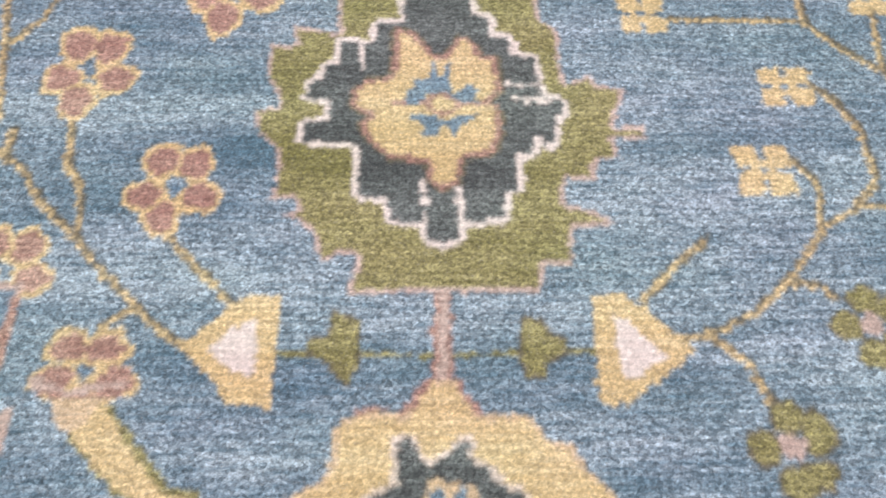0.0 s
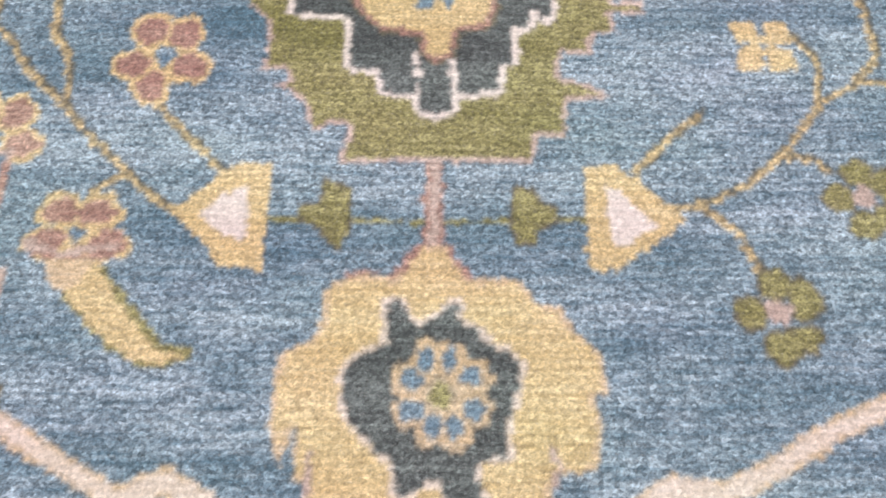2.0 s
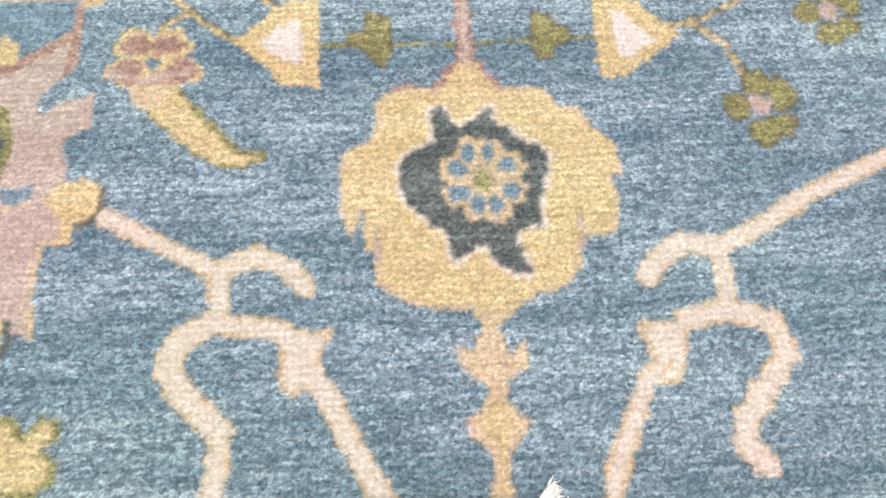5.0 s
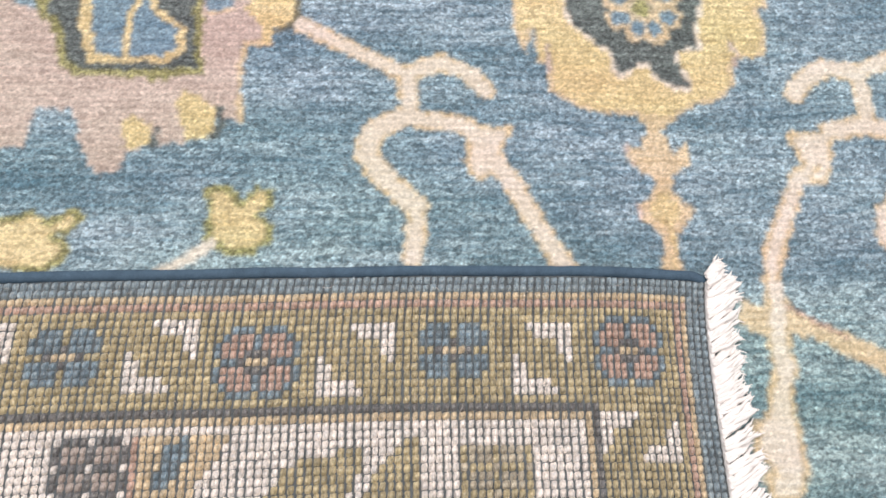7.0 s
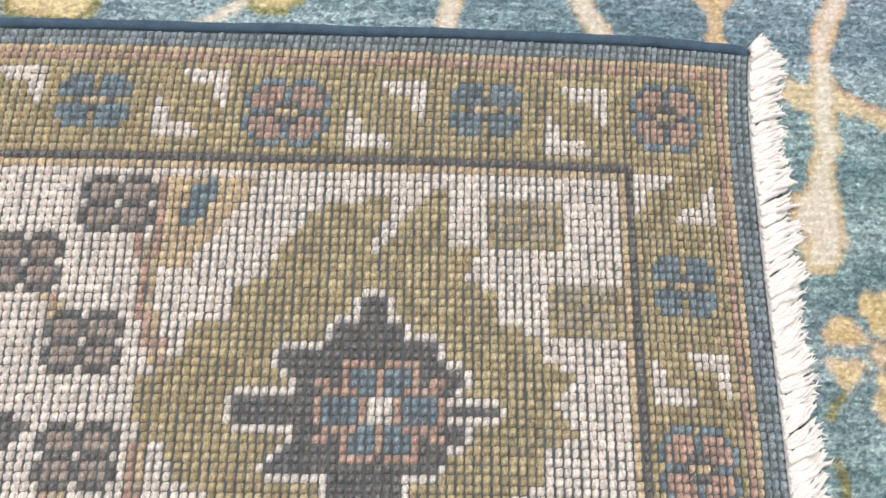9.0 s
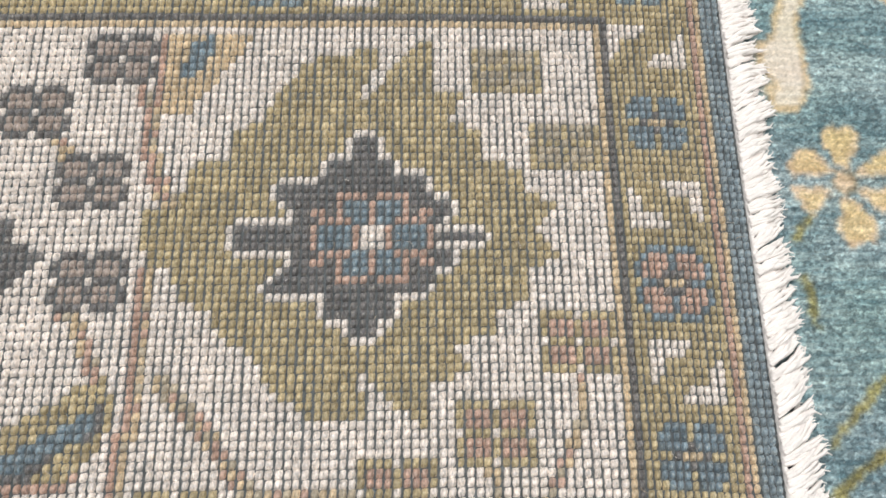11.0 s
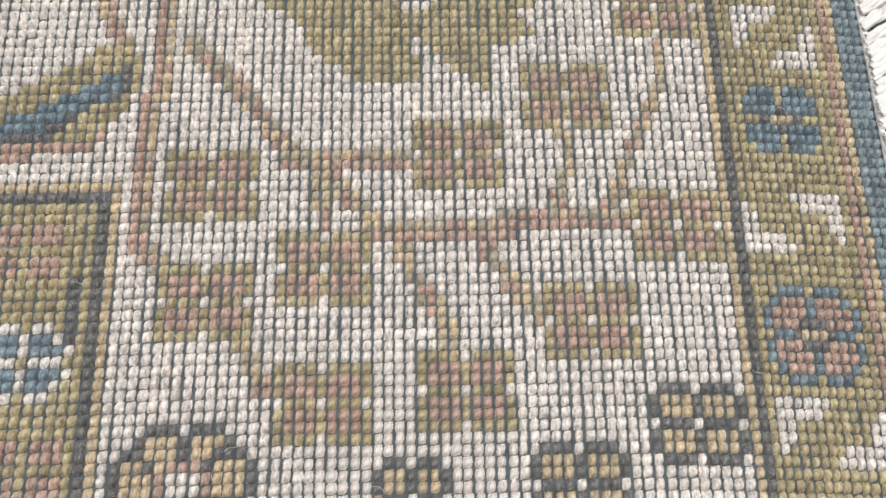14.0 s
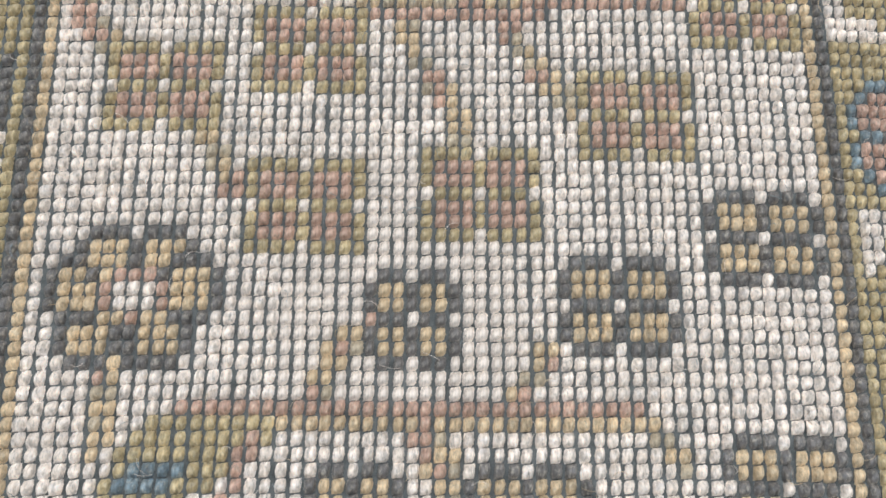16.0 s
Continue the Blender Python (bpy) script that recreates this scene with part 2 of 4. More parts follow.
def rim(name, colour, width):
    """A border of that width round the motif as drawn so far."""
    whole = latest[name]
    inner, r = whole.copy(), max(1, int(round(width / CELL)))
    for step in range(r):
        grown = inner.copy()
        grown[1:] &= inner[:-1]
        grown[:-1] &= inner[1:]
        grown[:, 1:] &= inner[:, :-1]
        grown[:, :-1] &= inner[:, 1:]
        inner = grown
    edge = whole & ~inner & (owner == MOTIFS.index(name))
    yarns[edge] = COLOURS.index(colour)


def halo(name, colour, width):
    """A line of that width round the outside of the motif."""
    whole = latest[name]
    grown = whole.copy()
    for step in range(max(1, int(round(width / CELL)))):
        more = grown.copy()
        more[1:] |= grown[:-1]
        more[:-1] |= grown[1:]
        more[:, 1:] |= grown[:, :-1]
        more[:, :-1] |= grown[:, 1:]
        grown = more
    dye(name, colour, grown & ~whole)


fill('palmette', 'olive', [(-74, 551), (-76, 514), (-73, 455), (-101, 463), (-97, 447), (-113, 446), (-112, 420), (-105, 409), (-104, 399), (-119, 397), (-115, 382), (-103, 371), (-101, 345), (-104, 336), (-91, 338), (-89, 330), (-96, 327), (-81, 319), (-77, 304), (-71, 297), (-67, 304), (-56, 302), (-61, 281), (37, 282), (40, 298), (54, 296), (56, 318), (79, 321), (68, 330), (53, 334), (55, 350), (71, 348), (74, 361), (86, 363), (84, 376), (102, 376), (103, 386), (85, 384), (95, 413), (80, 415), (75, 424), (61, 415), (59, 430), (59, 460), (50, 467), (48, 514), (46, 551)])
rim('palmette', 'blush', 3)
fill('palmette core', 'slate', [(-34, 529), (-33, 465), (-50, 464), (-51, 448), (-71, 448), (-71, 431), (-79, 430), (-80, 420), (-87, 418), (-88, 406), (-76, 405), (-76, 389), (-88, 388), (-89, 376), (-64, 374), (-58, 372), (-58, 340), (-41, 338), (-39, 324), (-20, 322), (-20, 312), (-13, 309), (-4, 313), (-2, 323), (20, 324), (22, 341), (29, 342), (30, 366), (38, 365), (40, 379), (45, 379), (45, 372), (51, 373), (53, 392), (59, 393), (58, 403), (46, 408), (44, 436), (31, 438), (30, 452), (19, 454), (19, 469), (8, 471), (9, 530)])
halo('palmette core', 'ivory', 3.2)
stroke('palmette core', 'ivory', 3, [(-22, 348), (-21, 322)])
stroke('palmette core', 'ivory', 3, [(-3, 348), (-2, 320)])
stroke('palmette core', 'ivory', 3, [(21, 416), (44, 415)])
stroke('palmette core', 'ivory', 3, [(29, 405), (51, 404)])
stroke('palmette core', 'ivory', 3, [(-59, 446), (-57, 429)])
fill('palmette flower', 'gold', [(-39, 460), (-28, 457), (-17, 439), (-10, 437), (1, 455), (11, 446), (12, 437), (22, 437), (24, 411), (16, 403), (23, 395), (21, 375), (16, 366), (0, 363), (-2, 346), (-13, 343), (-20, 348), (-20, 360), (-31, 361), (-40, 363), (-53, 375), (-58, 387), (-52, 393), (-63, 399), (-63, 411), (-54, 420), (-41, 422), (-40, 437)])
halo('palmette flower', 'umber', 1.5)
rim('palmette flower', 'rust', 3.2)
stroke('palmette flower', 'rust', 3.2, [(-40, 402), (20, 401)])
fill('palmette flower', 'sky', [(-27, 420), (-18, 420), (-17, 433), (-14, 433), (-14, 422), (-10, 422), (-8, 434), (-5, 432), (-7, 420), (-5, 409), (5, 415), (11, 413), (9, 403), (-2, 403), (-9, 409), (-18, 409), (-25, 401), (-33, 403), (-31, 411), (-27, 413)])
fill('palmette flower', 'sky', [(-31, 395), (-18, 393), (-9, 390), (-2, 393), (9, 395), (7, 389), (-1, 387), (-4, 379), (-11, 387), (-14, 379), (-21, 379), (-22, 387), (-30, 389)])
fill('palmette flower', 'rust', [(-24, 402), (-11, 411), (2, 402), (-11, 391)])
oval('palmette flower', 'gold', -11, 401, 6.4, 5.2)
stroke('stem', 'umber', 4.4, [(-219, 396), (-214, 361), (-204, 345), (-200, 315), (-195, 305)])
stroke('stem', 'gold', 3.6, [(-220, 395), (-215, 360), (-205, 344), (-200, 314), (-195, 304)])
stroke('stem', 'umber', 4.4, [(-276, 389), (-252, 368), (-239, 358), (-223, 336), (-201, 315), (-190, 302), (-168, 280), (-147, 260), (-137, 255)])
stroke('stem', 'gold', 3.6, [(-276, 387), (-253, 367), (-240, 357), (-224, 335), (-202, 314), (-191, 301), (-168, 279), (-147, 259), (-138, 254)])
stroke('stem', 'umber', 4.4, [(-154, 315), (-138, 298), (-116, 276)])
stroke('stem', 'gold', 3.6, [(-154, 314), (-139, 298), (-117, 275)])
stroke('stem', 'umber', 4.4, [(-164, 274), (-176, 266), (-180, 257)])
stroke('stem', 'gold', 3.6, [(-165, 273), (-177, 265), (-180, 256)])
stroke('stem', 'umber', 4.4, [(-280, 504), (-276, 480), (-268, 439), (-260, 392)])
stroke('stem', 'gold', 3.6, [(-281, 503), (-277, 478), (-269, 437), (-260, 391)])
stroke('stem', 'umber', 4.4, [(-243, 497), (-253, 466), (-266, 450)])
stroke('stem', 'gold', 3.6, [(-243, 495), (-254, 464), (-267, 448)])
stroke('stem', 'umber', 4.4, [(-249, 384), (-249, 363)])
stroke('stem', 'gold', 3.6, [(-250, 383), (-250, 362)])
stroke('stem', 'umber', 4.4, [(124, 468), (168, 467), (211, 466)])
stroke('stem', 'gold', 3.6, [(123, 466), (167, 466), (209, 465)])
stroke('stem', 'umber', 4.4, [(214, 500), (215, 464), (235, 441), (254, 423)])
stroke('stem', 'gold', 3.6, [(212, 499), (213, 462), (233, 439), (252, 422)])
stroke('stem', 'umber', 4.4, [(261, 491), (256, 457), (252, 425), (258, 404)])
stroke('stem', 'gold', 3.6, [(259, 489), (255, 455), (250, 424), (257, 402)])
stroke('stem', 'umber', 4.4, [(203, 417), (217, 404), (226, 383), (227, 360), (226, 348), (209, 330), (188, 317), (166, 290), (141, 268), (122, 259), (103, 255)])
stroke('stem', 'gold', 3.6, [(202, 416), (215, 402), (225, 382), (225, 359), (225, 347), (207, 329), (187, 316), (165, 289), (140, 267), (121, 258), (103, 254)])
stroke('stem', 'umber', 4.4, [(182, 362), (192, 349), (192, 338), (187, 318)])
stroke('stem', 'gold', 3.6, [(180, 361), (190, 348), (191, 337), (186, 317)])
stroke('stem', 'umber', 4.4, [(212, 332), (249, 331)])
stroke('stem', 'gold', 3.6, [(211, 331), (247, 330)])
stroke('stem', 'umber', 4.4, [(126, 312), (105, 294), (88, 277)])
stroke('stem', 'gold', 3.6, [(124, 311), (104, 293), (87, 276)])
stroke('stem', 'umber', 4.4, [(165, 286), (179, 284), (185, 278)])
stroke('stem', 'gold', 3.6, [(164, 285), (178, 283), (184, 277)])
stroke('stem', 'umber', 4.4, [(120, 255), (135, 242), (140, 226)])
stroke('stem', 'gold', 3.6, [(119, 255), (134, 241), (139, 225)])
oval('rosebud', 'gold', -226, 447, 12.3, 15.2)
oval('rosebud', 'gold', -207, 444, 12.3, 15.2)
oval('rosebud', 'gold', -231, 421, 12.6, 12.7)
oval('rosebud', 'gold', -200, 420, 12.6, 13.2)
oval('rosebud', 'gold', -219, 404, 11.1, 14.8)
oval('rosebud', 'rust', -226, 447, 9.3, 11.2)
oval('rosebud', 'rust', -207, 444, 9.3, 11.2)
oval('rosebud', 'rust', -231, 421, 9.7, 8.9)
oval('rosebud', 'rust', -200, 420, 9.7, 9.3)
oval('rosebud', 'rust', -219, 404, 8.3, 11.1)
oval('rosebud', 'sky', -216, 426, 3.3, 3.9)
oval('rosebud', 'gold', -164, 362, 11.3, 12.7)
oval('rosebud', 'gold', -146, 360, 11.3, 12.7)
oval('rosebud', 'gold', -170, 340, 11.6, 10.7)
oval('rosebud', 'gold', -141, 339, 11.6, 11.1)
oval('rosebud', 'gold', -159, 326, 10.3, 12.4)
oval('rosebud', 'rust', -164, 362, 8.5, 9.4)
oval('rosebud', 'rust', -146, 360, 8.5, 9.3)
oval('rosebud', 'rust', -170, 340, 8.9, 7.5)
oval('rosebud', 'rust', -141, 339, 8.9, 7.8)
oval('rosebud', 'rust', -159, 326, 7.6, 9.3)
oval('rosebud', 'sky', -155, 344, 3.0, 3.2)
oval('rosebud', 'gold', -191, 254, 12, 10)
oval('rosebud', 'gold', -173, 253, 11.5, 10)
oval('rosebud', 'gold', -195, 237, 12, 8.5)
oval('rosebud', 'gold', -168, 236, 12.5, 9.5)
oval('rosebud', 'gold', -182, 229, 11, 7)
oval('rosebud', 'rust', -191, 254, 8.6, 6.8)
oval('rosebud', 'rust', -173, 253, 8.4, 7)
oval('rosebud', 'rust', -195, 238, 9, 5.6)
oval('rosebud', 'rust', -167, 237, 9.4, 7)
oval('rosebud', 'rust', -181, 228, 7, 3.6)
stroke('rosebud', 'blush', 4.5, [(-204, 236), (-188, 231), (-178, 233), (-162, 236)])
oval('rosebud', 'rust', -195, 231, 6, 2.4)
oval('rosebud', 'rust', -168, 230, 6, 3)
oval('rosebud', 'sky', -181, 242, 3.4, 3.4)
oval('rosebud', 'gold', -242, 311, 11.1, 11.9)
oval('rosebud', 'gold', -224, 309, 11.1, 11.8)
oval('rosebud', 'gold', -246, 291, 11.4, 10.0)
oval('rosebud', 'gold', -218, 290, 11.4, 10.3)
oval('rosebud', 'gold', -235, 278, 10.1, 11.6)
oval('rosebud', 'rust', -242, 311, 8.4, 8.7)
oval('rosebud', 'rust', -224, 309, 8.4, 8.7)
oval('rosebud', 'rust', -246, 291, 8.8, 7.0)
oval('rosebud', 'rust', -218, 290, 8.8, 7.3)
oval('rosebud', 'rust', -235, 278, 7.5, 8.7)
oval('rosebud', 'sky', -232, 295, 2.9, 3.0)
oval('rosebud', 'gold', -148, 518, 13.3, 17.6)
oval('rosebud', 'gold', -127, 516, 13.3, 17.5)
oval('rosebud', 'gold', -156, 488, 13.6, 14.7)
oval('rosebud', 'gold', -122, 487, 13.6, 15.1)
oval('rosebud', 'gold', -144, 469, 12.0, 16.9)
oval('rosebud', 'rust', -148, 518, 10.1, 12.9)
oval('rosebud', 'rust', -127, 515, 10.1, 12.9)
oval('rosebud', 'rust', -156, 488, 10.5, 10.3)
oval('rosebud', 'rust', -122, 487, 10.5, 10.7)
oval('rosebud', 'rust', -144, 469, 8.9, 12.7)
oval('rosebud', 'sky', -138, 494, 3.5, 4.5)
for x, y, w, h in ((190, 414, 16, 14), (165, 355, 16, 17), (113, 472, 15, 15.5), (258, 485, 14, 13)):
    for a in (-1, 1):
        for b in (-1, 1):
            fill('quatrefoil', 'gold', [(x + a * 1.6, y + b * 0.8), (x + a * 1.9, y + b * h), (x + a * (w - 2), y + b * h), (x + a * w, y + b * (h - 3)), (x + a * (w - 1.5), y + b * 2.2), (x + a * 5, y + b * 0.6)])
    fill('quatrefoil', 'gold', [(x - 7, y - 3), (x - 7, y + 3), (x - 3, y + 7), (x + 3, y + 7), (x + 7, y + 3), (x + 7, y - 3), (x + 3, y - 7), (x - 3, y - 7)])
    oval('quatrefoil', 'sky', x, y, 2.7, 2.7)
fill('cone bloom', 'gold', [(-139, 254), (-118, 274), (-109, 281), (-93, 280), (-93, 223), (-114, 225), (-120, 234)])
fill('cone bloom', 'ivory', [(-127, 251), (-115, 263), (-103, 269), (-102, 237), (-112, 241)])
fill('cone bloom', 'gold', [(62, 279), (77, 280), (86, 274), (109, 250), (102, 243), (81, 230), (72, 222), (60, 223)])
fill('cone bloom', 'ivory', [(71, 268), (79, 265), (95, 246), (75, 235), (72, 238)])
stroke('tendril', 'olive', 2.4, [(-92, 250), (-17, 248)])
stroke('tendril', 'olive', 2.4, [(-8, 248), (61, 250)])
fill('trefoil', 'olive', [(-66, 270), (-54, 266), (-54, 245), (-58, 235), (-63, 238), (-67, 245), (-77, 250), (-77, 256), (-67, 258)])
fill('trefoil', 'olive', [(28, 267), (37, 265), (38, 259), (47, 255), (46, 248), (37, 245), (35, 238), (26, 238), (25, 253)])
halo('trefoil', 'umber', 1.8)
fill('stalk', 'rust', [(-17, 282), (-8, 282), (-8, 232), (-19, 232)])
fill('stalk', 'blush', [(-15, 282), (-10, 282), (-11, 234), (-16, 234)])
fill('sunflower', 'gold', [(-18, 236), (-7, 236), (-2, 226), (4, 219), (23, 219), (32, 213), (34, 207), (45, 205), (50, 194), (57, 188), (63, 180), (63, 164), (56, 163), (60, 154), (57, 134), (48, 129), (39, 130), (36, 125), (36, 115), (28, 104), (10, 100), (0, 94), (-9, 86), (-19, 94), (-34, 96), (-44, 95), (-58, 104), (-67, 110), (-66, 124), (-72, 129), (-73, 141), (-73, 150), (-76, 141), (-78, 133), (-81, 142), (-84, 152), (-83, 182), (-68, 190), (-64, 198), (-64, 212), (-55, 220), (-39, 220), (-31, 218), (-24, 230)])
rim('sunflower', 'sand', 2.4)
stroke('sunflower', 'rust', 3.2, [(-20, 236), (-27, 225), (-33, 219)])
stroke('sunflower', 'rust', 3.2, [(-6, 235), (-2, 226), (4, 220)])
stroke('sunflower', 'rust', 3, [(-54, 221), (-38, 222)])
stroke('sunflower', 'blush', 2.6, [(37, 141), (40, 132), (37, 126)])
stroke('sunflower', 'blush', 2.6, [(-66, 140), (-65, 124)])
fill('sunflower core', 'slate', [(-34, 208), (-29, 208), (-25, 201), (-21, 196), (-12, 199), (-7, 206), (-1, 207), (-2, 199), (8, 193), (13, 186), (22, 182), (26, 178), (24, 167), (21, 159), (18, 154), (18, 138), (6, 136), (5, 129), (6, 122), (11, 113), (9, 111), (-2, 115), (-8, 119), (-11, 129), (-17, 127), (-26, 120), (-30, 122), (-30, 136), (-36, 139), (-41, 144), (-48, 151), (-52, 159), (-52, 177), (-45, 183), (-34, 186)])
halo('sunflower core', 'cream', 2.8)
oval('rosette', 'slate', -10, 164, 20, 22)
for px, py, fx, fy in ((-16, 180, 4.0, 6.4), (-6, 180, 4.0, 6.4), (4, 172, 5.6, 5.2), (4, 158, 5.6, 5.2), (-4, 149, 4.2, 6.2), (-14, 150, 5.0, 6.2), (-23, 157, 5.6, 5.0), (-23, 171, 5.8, 5.2)):
    oval('rosette', 'sand', px, py, fx + 3.2, fy + 3.0)
oval('rosette', 'sand', -10, 164, 13, 12)
for px, py, fx, fy in ((-16, 180, 4.0, 6.4), (-6, 180, 4.0, 6.4), (4, 172, 5.6, 5.2), (4, 158, 5.6, 5.2), (-4, 149, 4.2, 6.2), (-14, 150, 5.0, 6.2), (-23, 157, 5.6, 5.0), (-23, 171, 5.8, 5.2)):
    oval('rosette', 'sky', px, py, fx - 0.4, fy - 0.4)
oval('rosette', 'taupe', -10, 164, 7.2, 7.6)
oval('rosette', 'olive', -10, 164, 5.0, 5.4)
fill('leaf', 'gold', [(-193, 226), (-168, 226), (-156, 213), (-138, 192), (-132, 186), (-119, 186), (-124, 179), (-135, 176), (-147, 178), (-156, 185), (-167, 193), (-177, 204), (-189, 218)])
rim('leaf', 'olive', 2.2)
stroke('leaf', 'olive', 3.5, [(-166, 222), (-154, 207), (-136, 187), (-122, 183)])
fill('leaf', 'sand', [(-194, 228), (-170, 229), (-175, 218), (-184, 212), (-190, 218)])
oval('clover bloom', 'umber', 146, 216, 8.9, 9.5)
oval('clover bloom', 'umber', 159, 208, 8.9, 10.9)
oval('clover bloom', 'umber', 133, 202, 8.8, 9.3)
oval('clover bloom', 'umber', 145, 185, 9.4, 9.0)
oval('clover bloom', 'umber', 157, 190, 7.5, 7.6)
oval('clover bloom', 'olive', 146, 216, 7.3, 7.6)
oval('clover bloom', 'olive', 159, 208, 7.3, 9.0)
oval('clover bloom', 'olive', 133, 202, 7.2, 7.4)
oval('clover bloom', 'olive', 145, 185, 7.7, 7.2)
oval('clover bloom', 'olive', 157, 190, 5.8, 5.8)
oval('clover bloom', 'blush', 146, 202, 5.6, 6.3)
oval('clover bloom', 'umber', 199, 276, 8.9, 9.0)
oval('clover bloom', 'umber', 212, 269, 8.8, 10.2)
oval('clover bloom', 'umber', 186, 262, 8.7, 8.7)
oval('clover bloom', 'umber', 197, 247, 9.2, 8.3)
oval('clover bloom', 'umber', 209, 252, 7.3, 7.1)
oval('clover bloom', 'olive', 199, 276, 7.2, 7.2)
oval('clover bloom', 'olive', 212, 269, 7.2, 8.5)
oval('clover bloom', 'olive', 186, 262, 7.1, 6.9)
oval('clover bloom', 'olive', 197, 247, 7.6, 6.7)
oval('clover bloom', 'olive', 209, 252, 5.7, 5.4)
oval('clover bloom', 'blush', 199, 262, 5.5, 5.9)
stroke('branch', 'sand', 9.7, [(-200, 153), (-182, 142), (-155, 127), (-143, 120)])
stroke('branch', 'sand', 9.7, [(-143, 122), (-142, 100)])
stroke('branch', 'sand', 11.2, [(-140, 122), (-125, 128), (-110, 121), (-101, 111)])
stroke('branch', 'sand', 13.2, [(-142, 97), (-161, 87), (-165, 74), (-156, 60), (-140, 43)])
stroke('branch', 'sand', 11.2, [(-140, 44), (-141, 27), (-143, 17)])
stroke('branch', 'sand', 11.2, [(-146, 94), (-118, 91), (-102, 81)])
stroke('branch', 'sand', 11.2, [(-98, 69), (-87, 48), (-75, 23), (-66, 7)])
stroke('branch', 'sand', 10.2, [(217, 172), (158, 147), (125, 129), (105, 120)])
stroke('branch', 'sand', 12.2, [(104, 122), (87, 124), (75, 117), (68, 108)])
stroke('branch', 'sand', 10.2, [(107, 119), (106, 95)])
stroke('branch', 'sand', 12.2, [(83, 85), (104, 88), (125, 82), (130, 66), (115, 48), (103, 35)])
stroke('branch', 'sand', 12.2, [(102, 36), (101, 23), (109, 13)])
fill('branch', 'sand', [(-113, 90), (-87, 89), (-96, 73), (-93, 65), (-108, 57), (-115, 66)])
fill('branch', 'sand', [(57, 84), (84, 85), (80, 63), (74, 52), (65, 54), (63, 66)])
stroke('branch', 'cream', 6.5, [(-200, 153), (-182, 142), (-155, 127), (-143, 120)])
stroke('branch', 'cream', 6.5, [(-143, 122), (-142, 100)])
stroke('branch', 'cream', 8, [(-140, 122), (-125, 128), (-110, 121), (-101, 111)])
stroke('branch', 'cream', 10, [(-142, 97), (-161, 87), (-165, 74), (-156, 60), (-140, 43)])
stroke('branch', 'cream', 8, [(-140, 44), (-141, 27), (-143, 17)])
stroke('branch', 'cream', 8, [(-146, 94), (-118, 91), (-102, 81)])
stroke('branch', 'cream', 8, [(-98, 69), (-87, 48), (-75, 23), (-66, 7)])
stroke('branch', 'cream', 7, [(217, 172), (158, 147), (125, 129), (105, 120)])
stroke('branch', 'cream', 9, [(104, 122), (87, 124), (75, 117), (68, 108)])
stroke('branch', 'cream', 7, [(107, 119), (106, 95)])
stroke('branch', 'cream', 9, [(83, 85), (104, 88), (125, 82), (130, 66), (115, 48), (103, 35)])
stroke('branch', 'cream', 9, [(102, 36), (101, 23), (109, 13)])
fill('branch', 'cream', [(-110, 88), (-92, 87), (-98, 73), (-97, 66), (-108, 60), (-112, 66)])
fill('branch', 'cream', [(61, 81), (82, 83), (77, 63), (73, 55), (67, 57), (66, 66)])
fill('vine', 'sand', [(64, 66), (56, 60), (48, 45), (39, 29), (32, 15), (31, 4), (30, -8), (27, -13), (18, -8), (15, -20), (20, -24), (27, -28), (27, -41), (19, -66), (13, -68), (11, -82), (17, -88), (13, -93), (16, -103), (26, -105), (31, -100), (36, -90), (35, -77), (34, -66), (35, -52), (40, -46), (38, -35), (41, -26), (49, -29), (62, -36), (79, -45), (96, -54), (99, -44), (81, -33), (66, -26), (53, -20), (44, -14), (40, -8), (41, 7), (46, 18), (53, 32), (60, 47), (66, 56), (74, 64)])
fill('vine', 'cream', [(67, 64), (57, 58), (50, 45), (42, 29), (35, 15), (33, 4), (32, -14), (30, -30), (29, -46), (22, -66), (15, -72), (15, -82), (21, -90), (18, -100), (29, -101), (33, -90), (32, -70), (32, -54), (38, -44), (36, -30), (39, -14), (38, 7), (43, 18), (51, 33), (58, 47), (70, 62)])
stroke('vine', 'rust', 2, [(40, -12), (54, -22), (68, -30)])
fill('pendant', 'sand', [(-23, 96), (-17, 86), (-20, 75), (-25, 74), (-30, 78), (-31, 70), (-25, 64), (-20, 60), (-16, 55), (-21, 47), (-29, 40), (-27, 35), (-20, 30), (-17, 22), (-20, 7), (-20, -12), (-8, -12), (-9, 6), (-10, 19), (-10, 27), (-3, 32), (2, 40), (-6, 47), (-9, 54), (-6, 60), (2, 65), (6, 72), (3, 78), (-3, 72), (-7, 73), (-8, 86), (0, 94)])
fill('pendant', 'gold', [(-16, 50), (-22, 40), (-14, 30), (-12, 8), (-11, 30), (-5, 40), (-11, 50)])
stroke('pendant', 'blush', 2.6, [(-30, 76), (-27, 67)])
stroke('pendant', 'blush', 2.6, [(-28, 42), (-26, 36)])
fill('rose palmette', 'blush', [(-375, 292), (-221, 288), (-221, 264), (-222, 241), (-236, 226), (-240, 219), (-236, 211), (-229, 219), (-211, 223), (-211, 204), (-224, 196), (-221, 178), (-218, 139), (-232, 139), (-230, 92), (-239, 98), (-246, 105), (-242, 90), (-254, 82), (-259, 79), (-273, 92), (-288, 107)])
